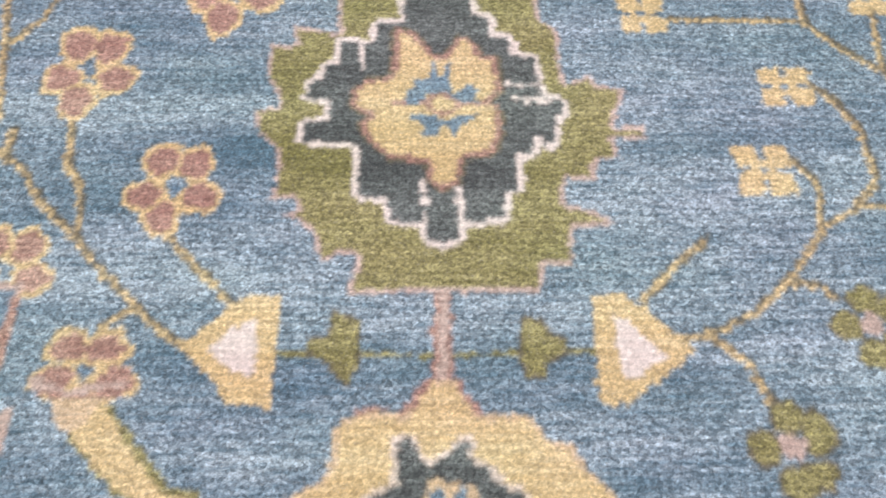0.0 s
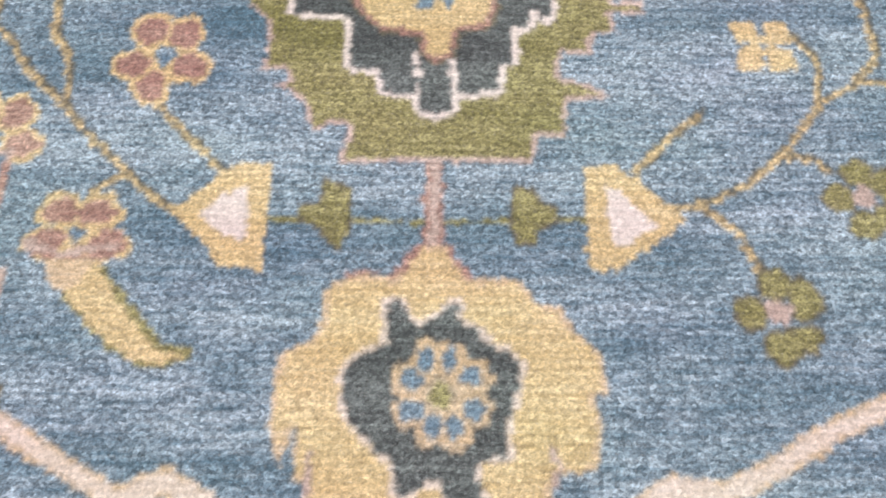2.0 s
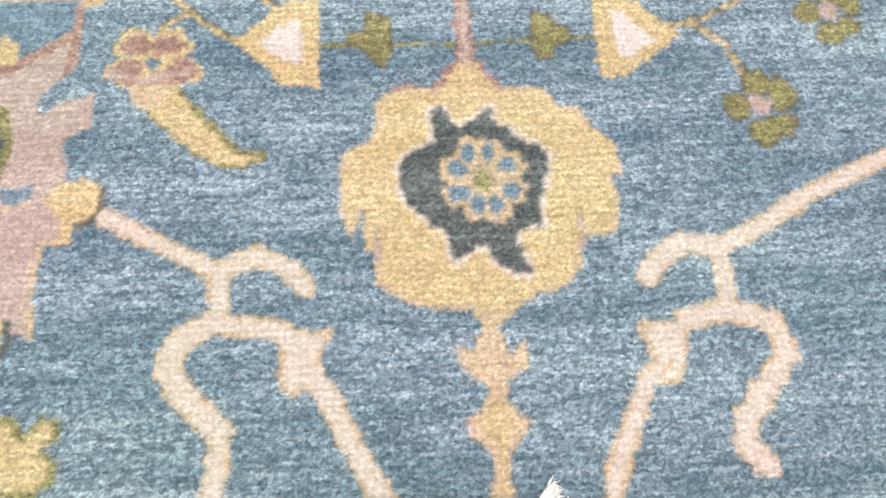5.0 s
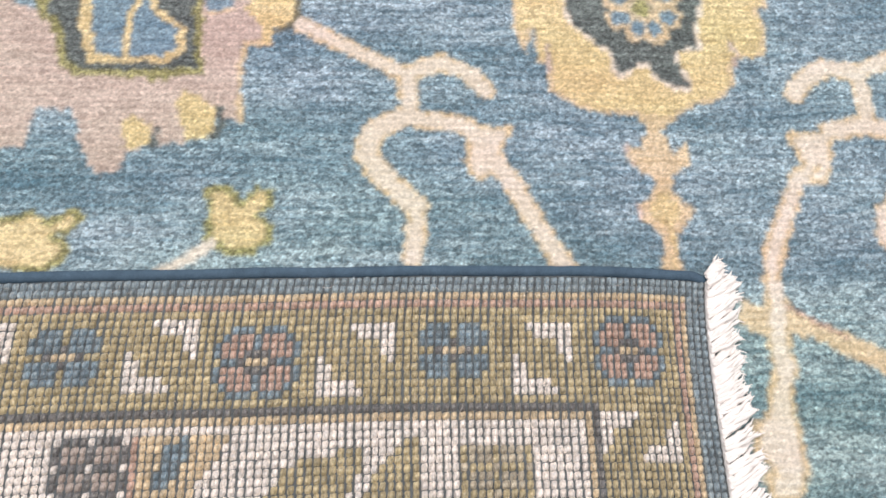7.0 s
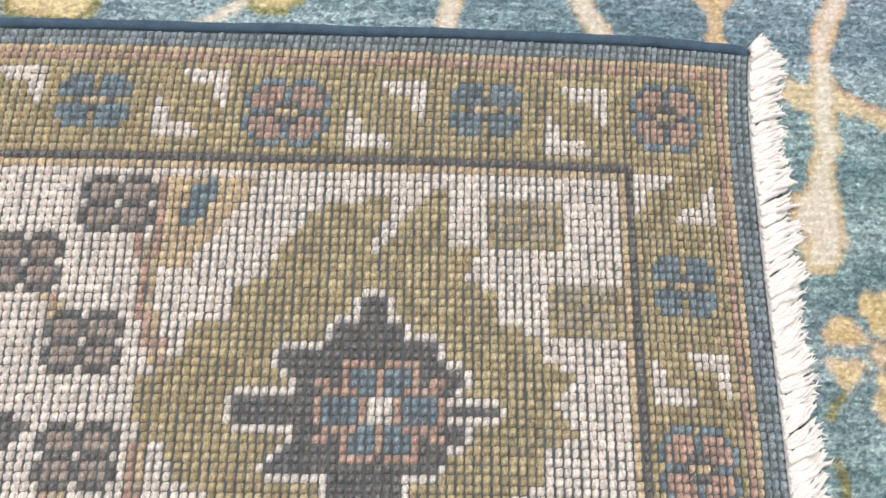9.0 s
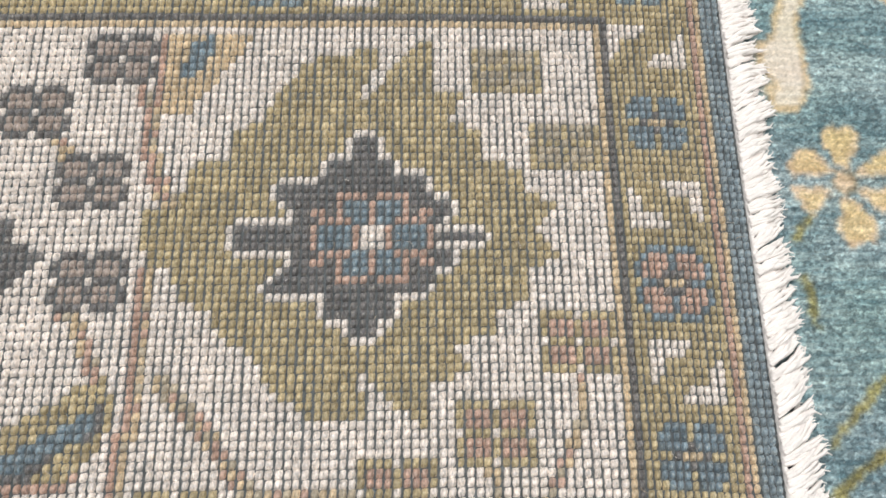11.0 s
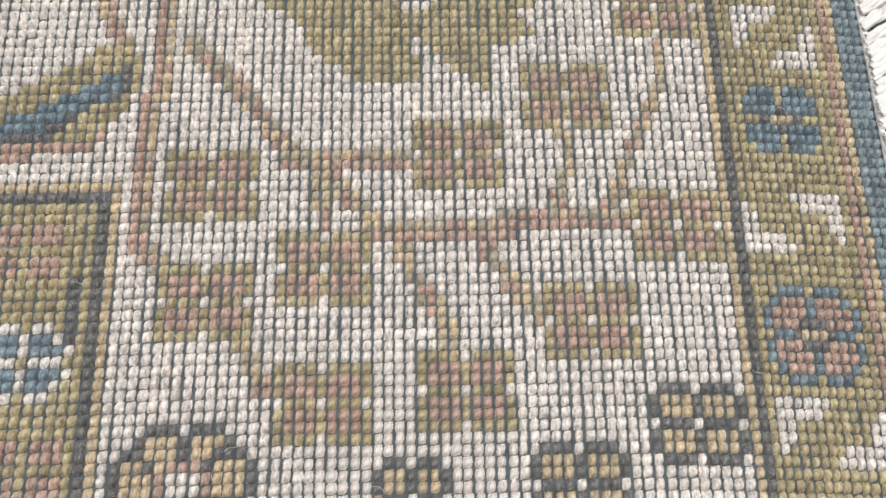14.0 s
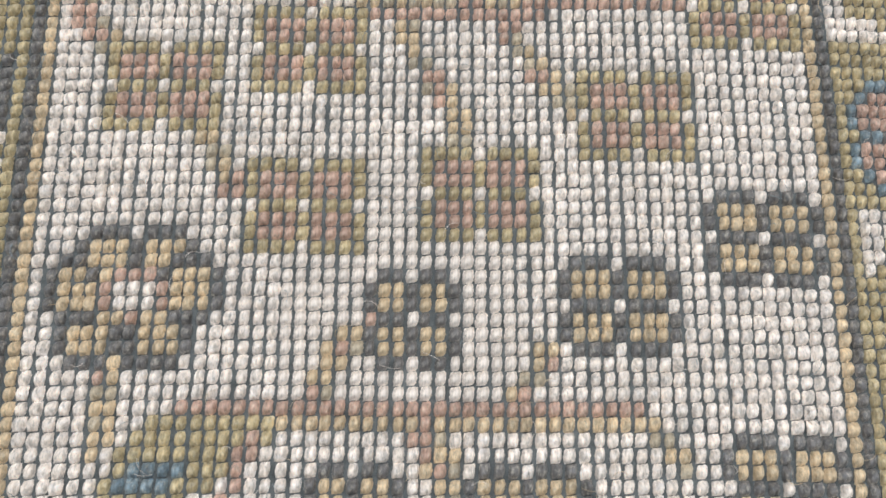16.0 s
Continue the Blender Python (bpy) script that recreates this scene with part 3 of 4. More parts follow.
fill('rose palmette', 'blush', [(-380, 182), (-283, 132), (-231, 135), (-230, 132), (-231, 93), (-238, 94), (-257, 101), (-264, 80), (-282, 77), (-289, 65), (-300, 64), (-308, 81), (-314, 100), (-333, 101), (-334, 87), (-335, 78), (-357, 78)])
fill('rose palmette', 'rust', [(-274, 281), (-271, 239), (-256, 237), (-244, 246), (-224, 260), (-220, 280)])
fill('rose palmette', 'sky', [(-270, 285), (-266, 245), (-257, 243), (-227, 264), (-224, 284)])
oval('rose palmette', 'gold', -260, 251, 7.2, 9.8)
fill('rose palmette', 'rust', [(-225, 264), (-220, 264), (-224, 237), (-228, 237)])
stroke('rose palmette', 'sand', 3, [(-216, 140), (-229, 140), (-231, 123), (-230, 93)])
fill('rose palmette', 'gold', [(-224, 172), (-215, 174), (-204, 172), (-202, 161), (-206, 152), (-215, 150), (-216, 140), (-221, 140), (-220, 150), (-231, 163)])
stroke('rose palmette', 'umber', 3, [(-201, 168), (-202, 157), (-206, 150), (-214, 148)])
fill('rose palmette', 'gold', [(-261, 112), (-253, 110), (-249, 105), (-242, 102), (-242, 90), (-247, 83), (-257, 81), (-259, 91), (-262, 100)])
stroke('rose palmette', 'slate', 4, [(-240, 100), (-238, 90), (-243, 84)])
fill('rose palmette', 'gold', [(-284, 96), (-274, 91), (-273, 79), (-286, 77), (-288, 91)])
stroke('rose palmette', 'slate', 3.4, [(-271, 88), (-272, 78)])
fill('rose palmette', 'sky', [(-252, 171), (-237, 171), (-235, 164), (-250, 161)])
stroke('rose palmette', 'sand', 2.6, [(-249, 160), (-236, 162)])
fill('rose core', 'olive', [(-363, 218), (-253, 218), (-249, 196), (-253, 172), (-250, 121), (-270, 118), (-315, 120), (-325, 127), (-329, 148), (-339, 159), (-346, 188)])
fill('rose core', 'slate', [(-351, 214), (-262, 212), (-253, 197), (-258, 172), (-254, 125), (-312, 124), (-321, 131), (-326, 152), (-334, 162), (-341, 191)])
fill('rose core', 'gold', [(-323, 208), (-272, 207), (-259, 192), (-275, 179), (-278, 172), (-276, 162), (-268, 155), (-261, 149), (-261, 135), (-270, 128), (-310, 129), (-314, 141), (-318, 155), (-318, 173)])
fill('rose core', 'sky', [(-318, 204), (-274, 203), (-264, 192), (-279, 180), (-282, 170), (-279, 159), (-269, 153), (-265, 148), (-266, 136), (-272, 132), (-306, 133), (-310, 151), (-313, 173)])
stroke('rose core', 'gold', 3.4, [(-314, 183), (-288, 182), (-288, 164), (-292, 155), (-291, 134)])
stroke('rose core', 'gold', 3.4, [(-294, 198), (-296, 183)])
fill('maple leaf', 'olive', [(-245, 56), (-233, 57), (-226, 48), (-220, 56), (-210, 54), (-211, 44), (-217, 40), (-209, 35), (-211, 26), (-220, 18), (-232, 19), (-244, 28), (-244, 44)])
fill('maple leaf', 'gold', [(-241, 52), (-234, 53), (-227, 44), (-218, 52), (-214, 51), (-215, 45), (-221, 40), (-214, 33), (-215, 28), (-221, 22), (-231, 23), (-240, 30), (-240, 44)])
fill('maple leaf', 'olive', [(-356, 37), (-341, 41), (-325, 44), (-318, 40), (-307, 46), (-299, 41), (-307, 32), (-313, 31), (-304, 24), (-314, 13), (-331, 13), (-350, 16)])
fill('maple leaf', 'gold', [(-353, 34), (-340, 38), (-325, 41), (-317, 35), (-307, 42), (-304, 39), (-311, 34), (-318, 31), (-309, 24), (-316, 16), (-332, 16), (-347, 19)])
stroke('branch', 'cream', 5.5, [(-240, 25), (-261, 12), (-278, 0)])
fill('star bloom', 'gold', [(37, -113), (42, -111), (45, -114), (51, -111), (54, -114), (52, -123), (46, -132), (40, -132), (37, -122)])
fill('star bloom', 'gold', [(19, -130), (24, -124), (29, -123), (35, -127), (41, -136), (20, -136)])
fill('star bloom', 'gold', [(19, -142), (39, -143), (31, -150), (25, -156), (23, -150), (20, -148)])
fill('star bloom', 'gold', [(40, -148), (48, -148), (55, -162), (51, -169), (46, -168), (41, -171), (38, -167), (38, -159)])
fill('star bloom', 'gold', [(48, -136), (57, -127), (64, -124), (71, -126), (72, -133), (70, -137)])
fill('star bloom', 'gold', [(48, -143), (69, -143), (68, -150), (60, -155), (52, -150)])
rim('star bloom', 'sand', 1.8)
oval('star bloom', 'umber', 43, -140, 5.7, 6.2)
oval('star bloom', 'sand', 43, -140, 4.4, 4.8)
stroke('stem', 'olive', 4, [(25, -156), (17, -166)])
stroke('stem', 'olive', 4, [(57, -220), (44, -229), (19, -254)])
stroke('stem', 'olive', 4, [(56, -248), (42, -257), (21, -271), (11, -279)])
stroke('stem', 'olive', 4, [(18, -184), (20, -205)])


def patches(mask):
    """Numbers the connected patches of a mask from 1."""
    number = np.zeros(mask.shape, np.int32)
    count = 0
    for j, i in zip(*np.nonzero(mask)):
        if number[j, i]:
            continue
        count += 1
        number[j, i] = count
        todo = [(j, i)]
        while todo:
            a, b = todo.pop()
            for c, d in ((a + 1, b), (a - 1, b), (a, b + 1), (a, b - 1)):
                if 0 <= c < NY and 0 <= d < NX and mask[c, d] and not number[c, d]:
                    number[c, d] = count
                    todo.append((c, d))
    return number


# each patch of a motif becomes a part of its own; specks go to their surroundings
part_of = np.zeros((NY, NX), np.int32)
PARTS = ["field"]
for k, name in enumerate(MOTIFS):
    if k:
        number = patches(owner == k)
        sizes = np.bincount(number.ravel())
        for p in range(1, len(sizes)):
            if sizes[p] > 100:
                part_of[number == p] = len(PARTS)
                PARTS.append(name)
            else:
                part_of[number == p] = 0

rng = np.random.default_rng(7)
# the tips of the tufts lean a little to and fro, so that the edges of the colours are ragged
KX, KY = 3.57, 3.74
knot_i, knot_j = ((GX - LEFT) / KX).astype(int), ((GY - LOW) / KY).astype(int)
lean = rng.normal(0, 0.55, (knot_j.max() + 1, knot_i.max() + 1, 2))
tip = rng.normal(0, 0.38, (NY, NX, 2))
OWN = 0.62
sx = OWN * GX + (1 - OWN) * (LEFT + KX * (knot_i + 0.5)) + lean[knot_j, knot_i, 0] + tip[..., 0]
sy = OWN * GY + (1 - OWN) * (LOW + KY * (knot_j + 0.5)) + lean[knot_j, knot_i, 1] + tip[..., 1]
si = np.clip(((sx - LEFT) / CELL).astype(int), 0, NX - 1)
sj = np.clip(((sy - LOW) / CELL).astype(int), 0, NY - 1)
yarns, part_of = yarns[sj, si], part_of[sj, si]
hidden = (GX < -22) & (GY < -14)

# where two colours meet their fibres mingle: the dye at each tuft's corner is a mix of those round it
RECIPE = np.array([(*PILE[c][0], *PILE[c][1], PILE[c][2]) for c in COLOURS], np.float32)
mingled = RECIPE[yarns]
# greener white-balance cast put into the blue dye towards the end of the rug
green_cast = (np.clip((70 - GY) / 170, 0, 1) * (yarns == 0))[..., None]
mingled[..., :6] *= 1 + green_cast * np.array((0.0, 0.01, -0.11) * 2, np.float32)
for axis in (0, 1):
    mingled = 0.5 * mingled + 0.25 * np.roll(mingled, 1, axis) + 0.25 * np.roll(mingled, -1, axis)
edged = np.pad(mingled, ((1, 1), (1, 1), (0, 0)), mode="edge")
DYES = ((edged[:-1, :-1] + edged[1:, :-1] + edged[:-1, 1:] + edged[1:, 1:]) / 4).reshape(-1, 7)
DYES[:, :6] *= (1 + DYES[:, 6:] * 0.5 * rng.normal(0, 1, (len(DYES), 1))).clip(0.5, 1.5)


def dyed(me, values):
    """Lays the two tones and the grain of the dye on the mesh's points."""
    one = np.ones((len(values), 1), np.float32)
    for name, cols in (("dye", slice(0, 3)), ("dye_light", slice(3, 6))):
        me.attributes.new(name, "FLOAT_COLOR", "POINT").data.foreach_set("color", np.concatenate([values[:, cols], one], 1).astype(np.float32).ravel())
    me.attributes.new("grain", "FLOAT", "POINT").data.foreach_set("value", values[:, 6].astype(np.float32))
    return me


rough = rng.normal(0, 1, (NY + 1, NX + 1))
soft = (rough + np.roll(rough, 1, 1) + np.roll(rough, -1, 1)) / 1.7
VX, VY = np.meshgrid(LEFT + CELL * np.arange(NX + 1), LOW + CELL * np.arange(NY + 1))
wob = rng.normal(0, 0.2, (2, NY + 1, NX + 1))
wob[:, 0] = wob[:, -1] = 0
wob[:, :, 0] = wob[:, :, -1] = 0
tuft = rng.normal(0, 1, (knot_j.max() + 2, knot_i.max() + 2))[((VY - LOW) / KY).astype(int).clip(0, knot_j.max()), ((VX - LEFT) / KX).astype(int).clip(0, knot_i.max())]
height = 0.13 * soft + 0.12 * rough + 0.20 * tuft - 0.3
height[0] = height[-1] = -0.3
height[:, 0] = height[:, -1] = -0.3
PV = np.stack([VX + wob[0], VY + wob[1], height], -1).reshape(-1, 3) * 0.001

rug = tagged(new("rug"), "blue hand-knotted wool rug with gold, olive and ivory floral motifs", "rug")
TITLES = {
    "palmette": "olive palmette with a pink outline", "palmette core": "charcoal centre with an ivory outline", "palmette flower": "gold flower edged in rust",
    "stem": "thin gold and brown vine", "rosebud": "rust flower edged in gold", "quatrefoil": "small gold four-lobed flower", "cone bloom": "gold triangle flower with ivory heart",
    "tendril": "thin olive tendril", "trefoil": "small olive three-lobed leaf", "stalk": "pink stalk edged in rust", "sunflower": "large golden scalloped flower",
    "sunflower core": "charcoal star with an ivory outline", "rosette": "blue and sand rosette", "leaf": "curved olive-gold leaf", "clover bloom": "olive clover flower with pink heart",
    "branch": "ivory curling branch edged in sand", "vine": "knotty ivory vine edged in sand", "pendant": "sand-coloured pendant ornament", "rose palmette": "large blush-pink palmette", "rose core": "charcoal and blue palmette centre",
    "maple leaf": "yellow leaf edged in olive", "star bloom": "gold star flower edged in sand",
}
J, I = np.meshgrid(np.arange(NY), np.arange(NX), indexing="ij")
corner = (J * (NX + 1) + I).astype(np.int32)
ALL = np.stack([corner, corner + 1, corner + NX + 2, corner + NX + 1], -1)
held = {}
INNER = {"palmette core": "palmette", "palmette flower": "palmette", "sunflower core": "sunflower", "rosette": "sunflower", "rose core": "rose palmette"}
for p, name in enumerate(PARTS):
    sel = (part_of == p) & ~hidden
    if not sel.any():
        continue
    quads = ALL[sel]
    used, back = np.unique(quads, return_inverse=True)
    me = dyed(mesh_from(name, PV[used], back.reshape(-1, 4), [WOOL]), DYES[used])
    if p == 0:
        part("field", me, rug, "streaky blue wool pile", "stuff")
    else:
        ob = part(name.replace(" ", "_") + "_motif", me, held.get(INNER.get(name), rug), TITLES[name])
        held.setdefault(name, ob)

# the rest of the rug round the drawn field
X0, X1, Y0, Y1 = -900.0, 800.0, -1100.0, 1100.0
for x0, x1, y0, y1 in ((X0, X1, HIGH, Y1), (X0, X1, Y0, LOW), (X0, LEFT, LOW, HIGH), (RIGHT, X1, LOW, HIGH)):
    nx, ny = max(2, int((x1 - x0) / 12)), max(2, int((y1 - y0) / 12))
    vx, vy = np.meshgrid(np.linspace(x0, x1, nx + 1), np.linspace(y0, y1, ny + 1))
    vz = np.full(vx.shape, -0.3)
    vz[1:-1, 1:-1] += rng.normal(0, 0.25, vz[1:-1, 1:-1].shape)
    jj, ii = np.meshgrid(np.arange(ny), np.arange(nx), indexing="ij")
    c = jj * (nx + 1) + ii
    q = np.stack([c, c + 1, c + nx + 2, c + nx + 1], -1).reshape(-1, 4)
    me = mesh_from("outer_field", np.stack([vx, vy, vz], -1).reshape(-1, 3) * 0.001, q, [WOOL])
    part("outer_field", dyed(me, np.tile(RECIPE[0], (vx.size, 1))), rug, "streaky blue wool pile", "stuff")
bm = bmesh.new()
bmesh.ops.create_cube(bm, size=1, matrix=Matrix.Translation(((X0 + X1) / 2000, (Y0 + Y1) / 2000, -0.0072)) @ Matrix.Diagonal(((X1 - X0) / 1000, (Y1 - Y0) / 1000, 0.0096, 1)))
me = bpy.data.meshes.new("foundation")
bm.to_mesh(me)
bm.free()
me.materials.append(WEFT)
part("foundation", me, rug, "woven blue-grey foundation")

# ---- the turned-over corner: its woven back, knot by knot ----
PX, PY, TOP = 3.57, 3.74, 7.1
NC, NR = 112, 124
WOVEN = list(KNOT)
chart = np.full((NR, NC), WOVEN.index("white"), np.int8)
piece = np.zeros((NR, NC), np.int16)
PIECES = ["main_border"]
RR, CC = np.meshgrid(np.arange(NR) + 0.5, np.arange(NC) + 0.5, indexing="ij")


def bend(u, v):
    """The corner lies a little askew: its two edges bow inwards."""
    return u - 5 * (1 - np.exp(np.minimum(v, 0) / 25)), v + 6.5 * (1 - np.exp(np.minimum(u, 0) / 60))


def across(c):
    """The knots are packed closer in the outer stripe by the fringe."""
    return np.where(c < 19, -2 - 3.0 * c, -59 - PX * (c - 19))


def knotted(colour, inside, name=""):
    chart[inside] = WOVEN.index(colour)
    if name:
        piece[inside] = len(PIECES)
        PIECES.append(name)


def weave(colour, points):
    inside = np.zeros(CC.shape, bool)
    for (x0, y0), (x1, y1) in zip(points, points[1:] + points[:1]):
        if y0 != y1:
            inside ^= ((y0 > RR) != (y1 > RR)) & (CC < (x1 - x0) * (RR - y0) / (y1 - y0) + x0)
    knotted(colour, inside, TONES[colour])


TONES = {"olive": "olive_leaf", "dark": "charcoal_star", "white": "ivory_vein", "tan": "tan_leaf", "rose": "rose_edging", "sky": "blue_leaf"}


def yarn(colour, width, points):
    best = np.full(CC.shape, 1e9)
    for (x0, y0), (x1, y1) in zip(points, points[1:]):
        dx, dy = x1 - x0, y1 - y0
        s = np.clip(((CC - x0) * dx + (RR - y0) * dy) / (dx * dx + dy * dy + 1e-9), 0, 1)
        best = np.minimum(best, np.maximum(abs(CC - x0 - s * dx), abs(RR - y0 - s * dy)))
    inside = best < width / 2
    knotted(colour, inside, "woven_stem")
    if colour == "tan":
        chart[inside] = np.array([WOVEN.index(k) for k in ("tan", "tan", "rose", "taupe")], np.int8)[rng.integers(0, 4, inside.sum())]


def outline(colour, other):
    inside = piece == len(PIECES) - 1
    grown = inside.copy()
    grown[1:] |= inside[:-1]
    grown[:-1] |= inside[1:]
    grown[:, 1:] |= inside[:, :-1]
    grown[:, :-1] |= inside[:, 1:]
    knotted(other, grown & ~inside, "ivory_outline")


def design(*rows):
    return np.array([list(r) for r in rows])


CODE = {"W": "white", "G": "olive", "S": "dark", "M": "mauve", "T": "tan", "U": "taupe", "P": "rose", "B": "sky"}
BLOCK = design("GGGGWGGGG", "GPPPGPPPG", "GPPPGPPPG", "WGGGWGGGW", "GPPPGPPPG", "GPPPGPPPG", "GGGGWGGGG")
PALE_BLOCK = design("GUUUGUUUG", "GUUUGUUUG", "UGGGUGGGU", "GUUUGUUUG", "GUUUGUUUG", "GGGGUGGGG")
MAUVE_BLOOM = design(".SSSWSSS.", "SMMMSMMMS", "SMMMSMMMS", "WSSSWSSSW", "SMMMSMMMS", "SMMMSMMMS", ".SSSWSSS.")
TAN_BLOOM = design(".SSSWSSS.", "STTTSTTTS", "STTTSTTTS", "WSSSWSSSW", "STTTSTTTS", "STTTSTTTS", ".SSSWSSS.")
SMALL_BLOOM = design(".SSWSS.", "STTSTTS", "STTSTTS", "PSSWSSW", "STTSTTS", "STTSTTS", ".SSWSS.")
GREAT_BLOOM = design("WWWSSSWSSSWWW", "WWSTTTSTTTSWW", "WSSTTTSTTSSSW", "STTSTPPPSTTTS", "STTTPWWWPTTTS", "STTTPWWWPTTTS", "WSSSTTPTTSSSW", "WSTTTSSTTTSWW", "WSTTTSSTTTSWW", "WWSSSTSSSSWWW")
BLUE_BLOOM = design(".BBB.BBB.", "BBBB.BBBB", "BBBBSBBBB", "GGSTTTSGG", "BBBBSBBBB", "BBBB.BBBB", ".BBB.BBB.")
RUST_BLOOM = design("..BBB.BBB..", ".BPPPBPPPB.", "BPPPPBPPPPB", "BPPPSSSPPPB", ".BBSTTTSBB.", "BPPPSSSPPPB", "BPPPPBPPPPB", ".BPPPBPPPB.", "..BBB.BBB..")
GUARD_BLOOM = design("..WW.WW..", ".WBBWBBW.", "WBBBWBBBW", ".WWWGWWW.", "WBBBWBBBW", ".WBBWBBW.", "..WW.WW..")
CORNER = design("W.....", "WW....", "WW....", "WWWWW.", "WWWWWW")
ROSETTE = design(
    "SSSPPPPSPPPPSSS", "SSSPBBBPBBBPSSS", "PPSPBBBPBBBPSPP", "SPPPPBBPBBPPPPS", "PBBBBPWWWPBBBBP", "PBBBBPWWWPBBBBP", "PBBBBPWWWPBBBBP",
    "SPPPPBBPBBPPPPS", "PPSPBBBPBBBPSPP", "SSSPBBBPBBBPSSS", "SSSPPPPSPPPPSSS")


def stamp(rows, col, row):
    """Works a small motif into the chart; columns count from the fringe inwards, so it is laid mirrored."""
    h, w = rows.shape
    r0, c0 = int(round(row - h / 2)), int(round(col - w / 2))
    for r in range(h):
        for c in range(w):
            a, b, code = r0 + r, c0 + w - 1 - c, rows[r, c]
            if code != "." and 0 <= a < NR and 0 <= b < NC:
                chart[a, b], piece[a, b] = WOVEN.index(CODE[code]), len(PIECES)
    PIECES.append("woven_flower")


def guard(col, row):
    """The inner guard stripe with its corner."""
    band = (RR > row) & (CC > col)
    knotted("tan", (RR > row - 1) & (CC > col - 1) & ~band, "tan_line")
    knotted("olive", band, "inner_guard")
    knotted("dark", band & ((RR < row + 1) | (CC < col + 1)), "charcoal_line")
    knotted("dark", (RR > row + 8) & (RR < row + 14) & (CC > col + 2) & (CC < col + 3), "charcoal_line")
    for r in (3, 6):
        for c in (4, 8):
            knotted("rose", (RR > row + r) & (RR < row + r + 2) & (CC > col + c) & (CC < col + c + 3), "rose_patch")
    for r in (22, 25):
        for c in (2, 6):
            knotted("rose", (RR > row + r) & (RR < row + r + 2) & (CC > col + c) & (CC < col + c + 3), "rose_patch")


# outer guard stripe: blue edge, tan lines, olive ground, charcoal line, tan line
outer = (RR < 18) | (CC < 20)
knotted("tan", outer, "tan_line")
knotted("dark", (RR < 17) | (CC < 19), "charcoal_line")
knotted("olive", (RR < 16) | (CC < 18), "outer_guard")
knotted("tan", (RR < 4) | (CC < 5), "tan_edging")
knotted("rose", ((RR > 3) & (RR < 4) & (CC > 3)) | ((CC > 4) & (CC < 5) & (RR > 3)), "rose_edging")
knotted("edge", (RR < 2) | (CC < 3), "blue_edging")

weave('olive', [(55, 22), (48, 21), (48, 23), (50, 27), (50, 29), (47, 25), (44, 21), (43, 20), (41, 20), (41, 27), (37, 27), (39, 31), (35, 32), (35, 36), (30, 37), (30, 40), (26, 41), (29, 45), (26, 48), (30, 49), (30, 53), (34, 54), (34, 57), (40, 58), (37, 61), (42, 62), (42, 68), (45, 65), (50, 61), (49, 66), (55, 66), (58, 64), (61, 62), (62, 59), (65, 58), (67, 55), (67, 54), (71, 53), (72, 49), (75, 49), (76, 46), (76, 46), (76, 42), (72, 41), (70, 36), (66, 36), (66, 32), (62, 31), (61, 27), (59, 26), (58, 23)])
weave('dark', [(65.2, 44.0), (58.0, 44.0), (58.0, 42.4), (58.9, 41.5), (59.3, 40.7), (60.1, 40.3), (60.6, 39.0), (55.1, 39.0), (54.3, 38.2), (54.3, 35.9), (50.9, 35.9), (50.9, 33.2), (48.4, 33.2), (48.4, 35.9), (45.9, 35.9), (45.9, 38.4), (41.7, 38.4), (41.7, 41.1), (39.1, 41.4), (39.1, 42.8), (40.6, 44.0), (40.6, 44.8), (34.9, 44.8), (34.9, 45.8), (40.6, 45.8), (40.6, 46.6), (39.1, 47.8), (39.1, 49.2), (41.7, 49.5), (41.7, 52.2), (45.9, 52.2), (45.9, 54.7), (48.4, 54.7), (48.4, 57.4), (50.9, 57.4), (50.9, 54.7), (54.3, 54.7), (54.3, 52.4), (55.1, 51.6), (60.6, 51.6), (60.1, 50.3), (59.3, 49.9), (58.9, 49.1), (58.0, 48.2), (58.0, 46.6), (65.2, 46.6)])
outline('dark', 'white')
stamp(ROSETTE, 48.8, 45.3)
weave('white', [(46, 20), (44, 21), (47, 25), (49, 27), (50, 29), (50, 28), (49, 25), (48, 23)])
weave('white', [(50, 61), (49, 62), (47, 64), (45, 66), (47, 66), (49, 66), (49, 63)])
weave('tan', [(76, 19), (64, 19), (65, 21), (68, 25), (71, 29), (72, 30), (74, 30), (76, 30)])
weave('rose', [(76, 19), (75, 19), (75, 25), (75, 30), (76, 30)])
weave('sky', [(72, 20), (69, 19), (69, 21), (70, 23), (71, 25), (73, 25)])
yarn('tan', 2, [(75.6, 29.9), (75.7, 34.4), (75.1, 37.2), (73.2, 40.6)])
yarn('rose', 1, [(76.1, 29.9), (76.2, 34.4), (75.6, 37.2), (73.7, 40.6)])
yarn('tan', 2, [(74.8, 49.6), (75.0, 56.6), (74.7, 64.5), (75.8, 68.3), (75.9, 75.6), (75.7, 82.5), (74.1, 83.7)])
yarn('rose', 1, [(75.3, 49.7), (75.5, 56.6), (75.2, 64.5), (76.3, 68.3), (76.4, 75.6), (76.2, 82.5), (74.6, 83.7)])
yarn('tan', 1.4, [(72.8, 61.4), (69.7, 64.5), (65.4, 69.0), (63.4, 71.8), (61.8, 73.2)])
yarn('tan', 1.8, [(61.7, 74.0), (50.3, 74.2)])
yarn('rose', 1, [(61.7, 74.7), (50.3, 74.9)])
yarn('tan', 1.4, [(63.4, 71.5), (58.6, 75.1), (54.9, 78.7), (52.7, 81.0)])
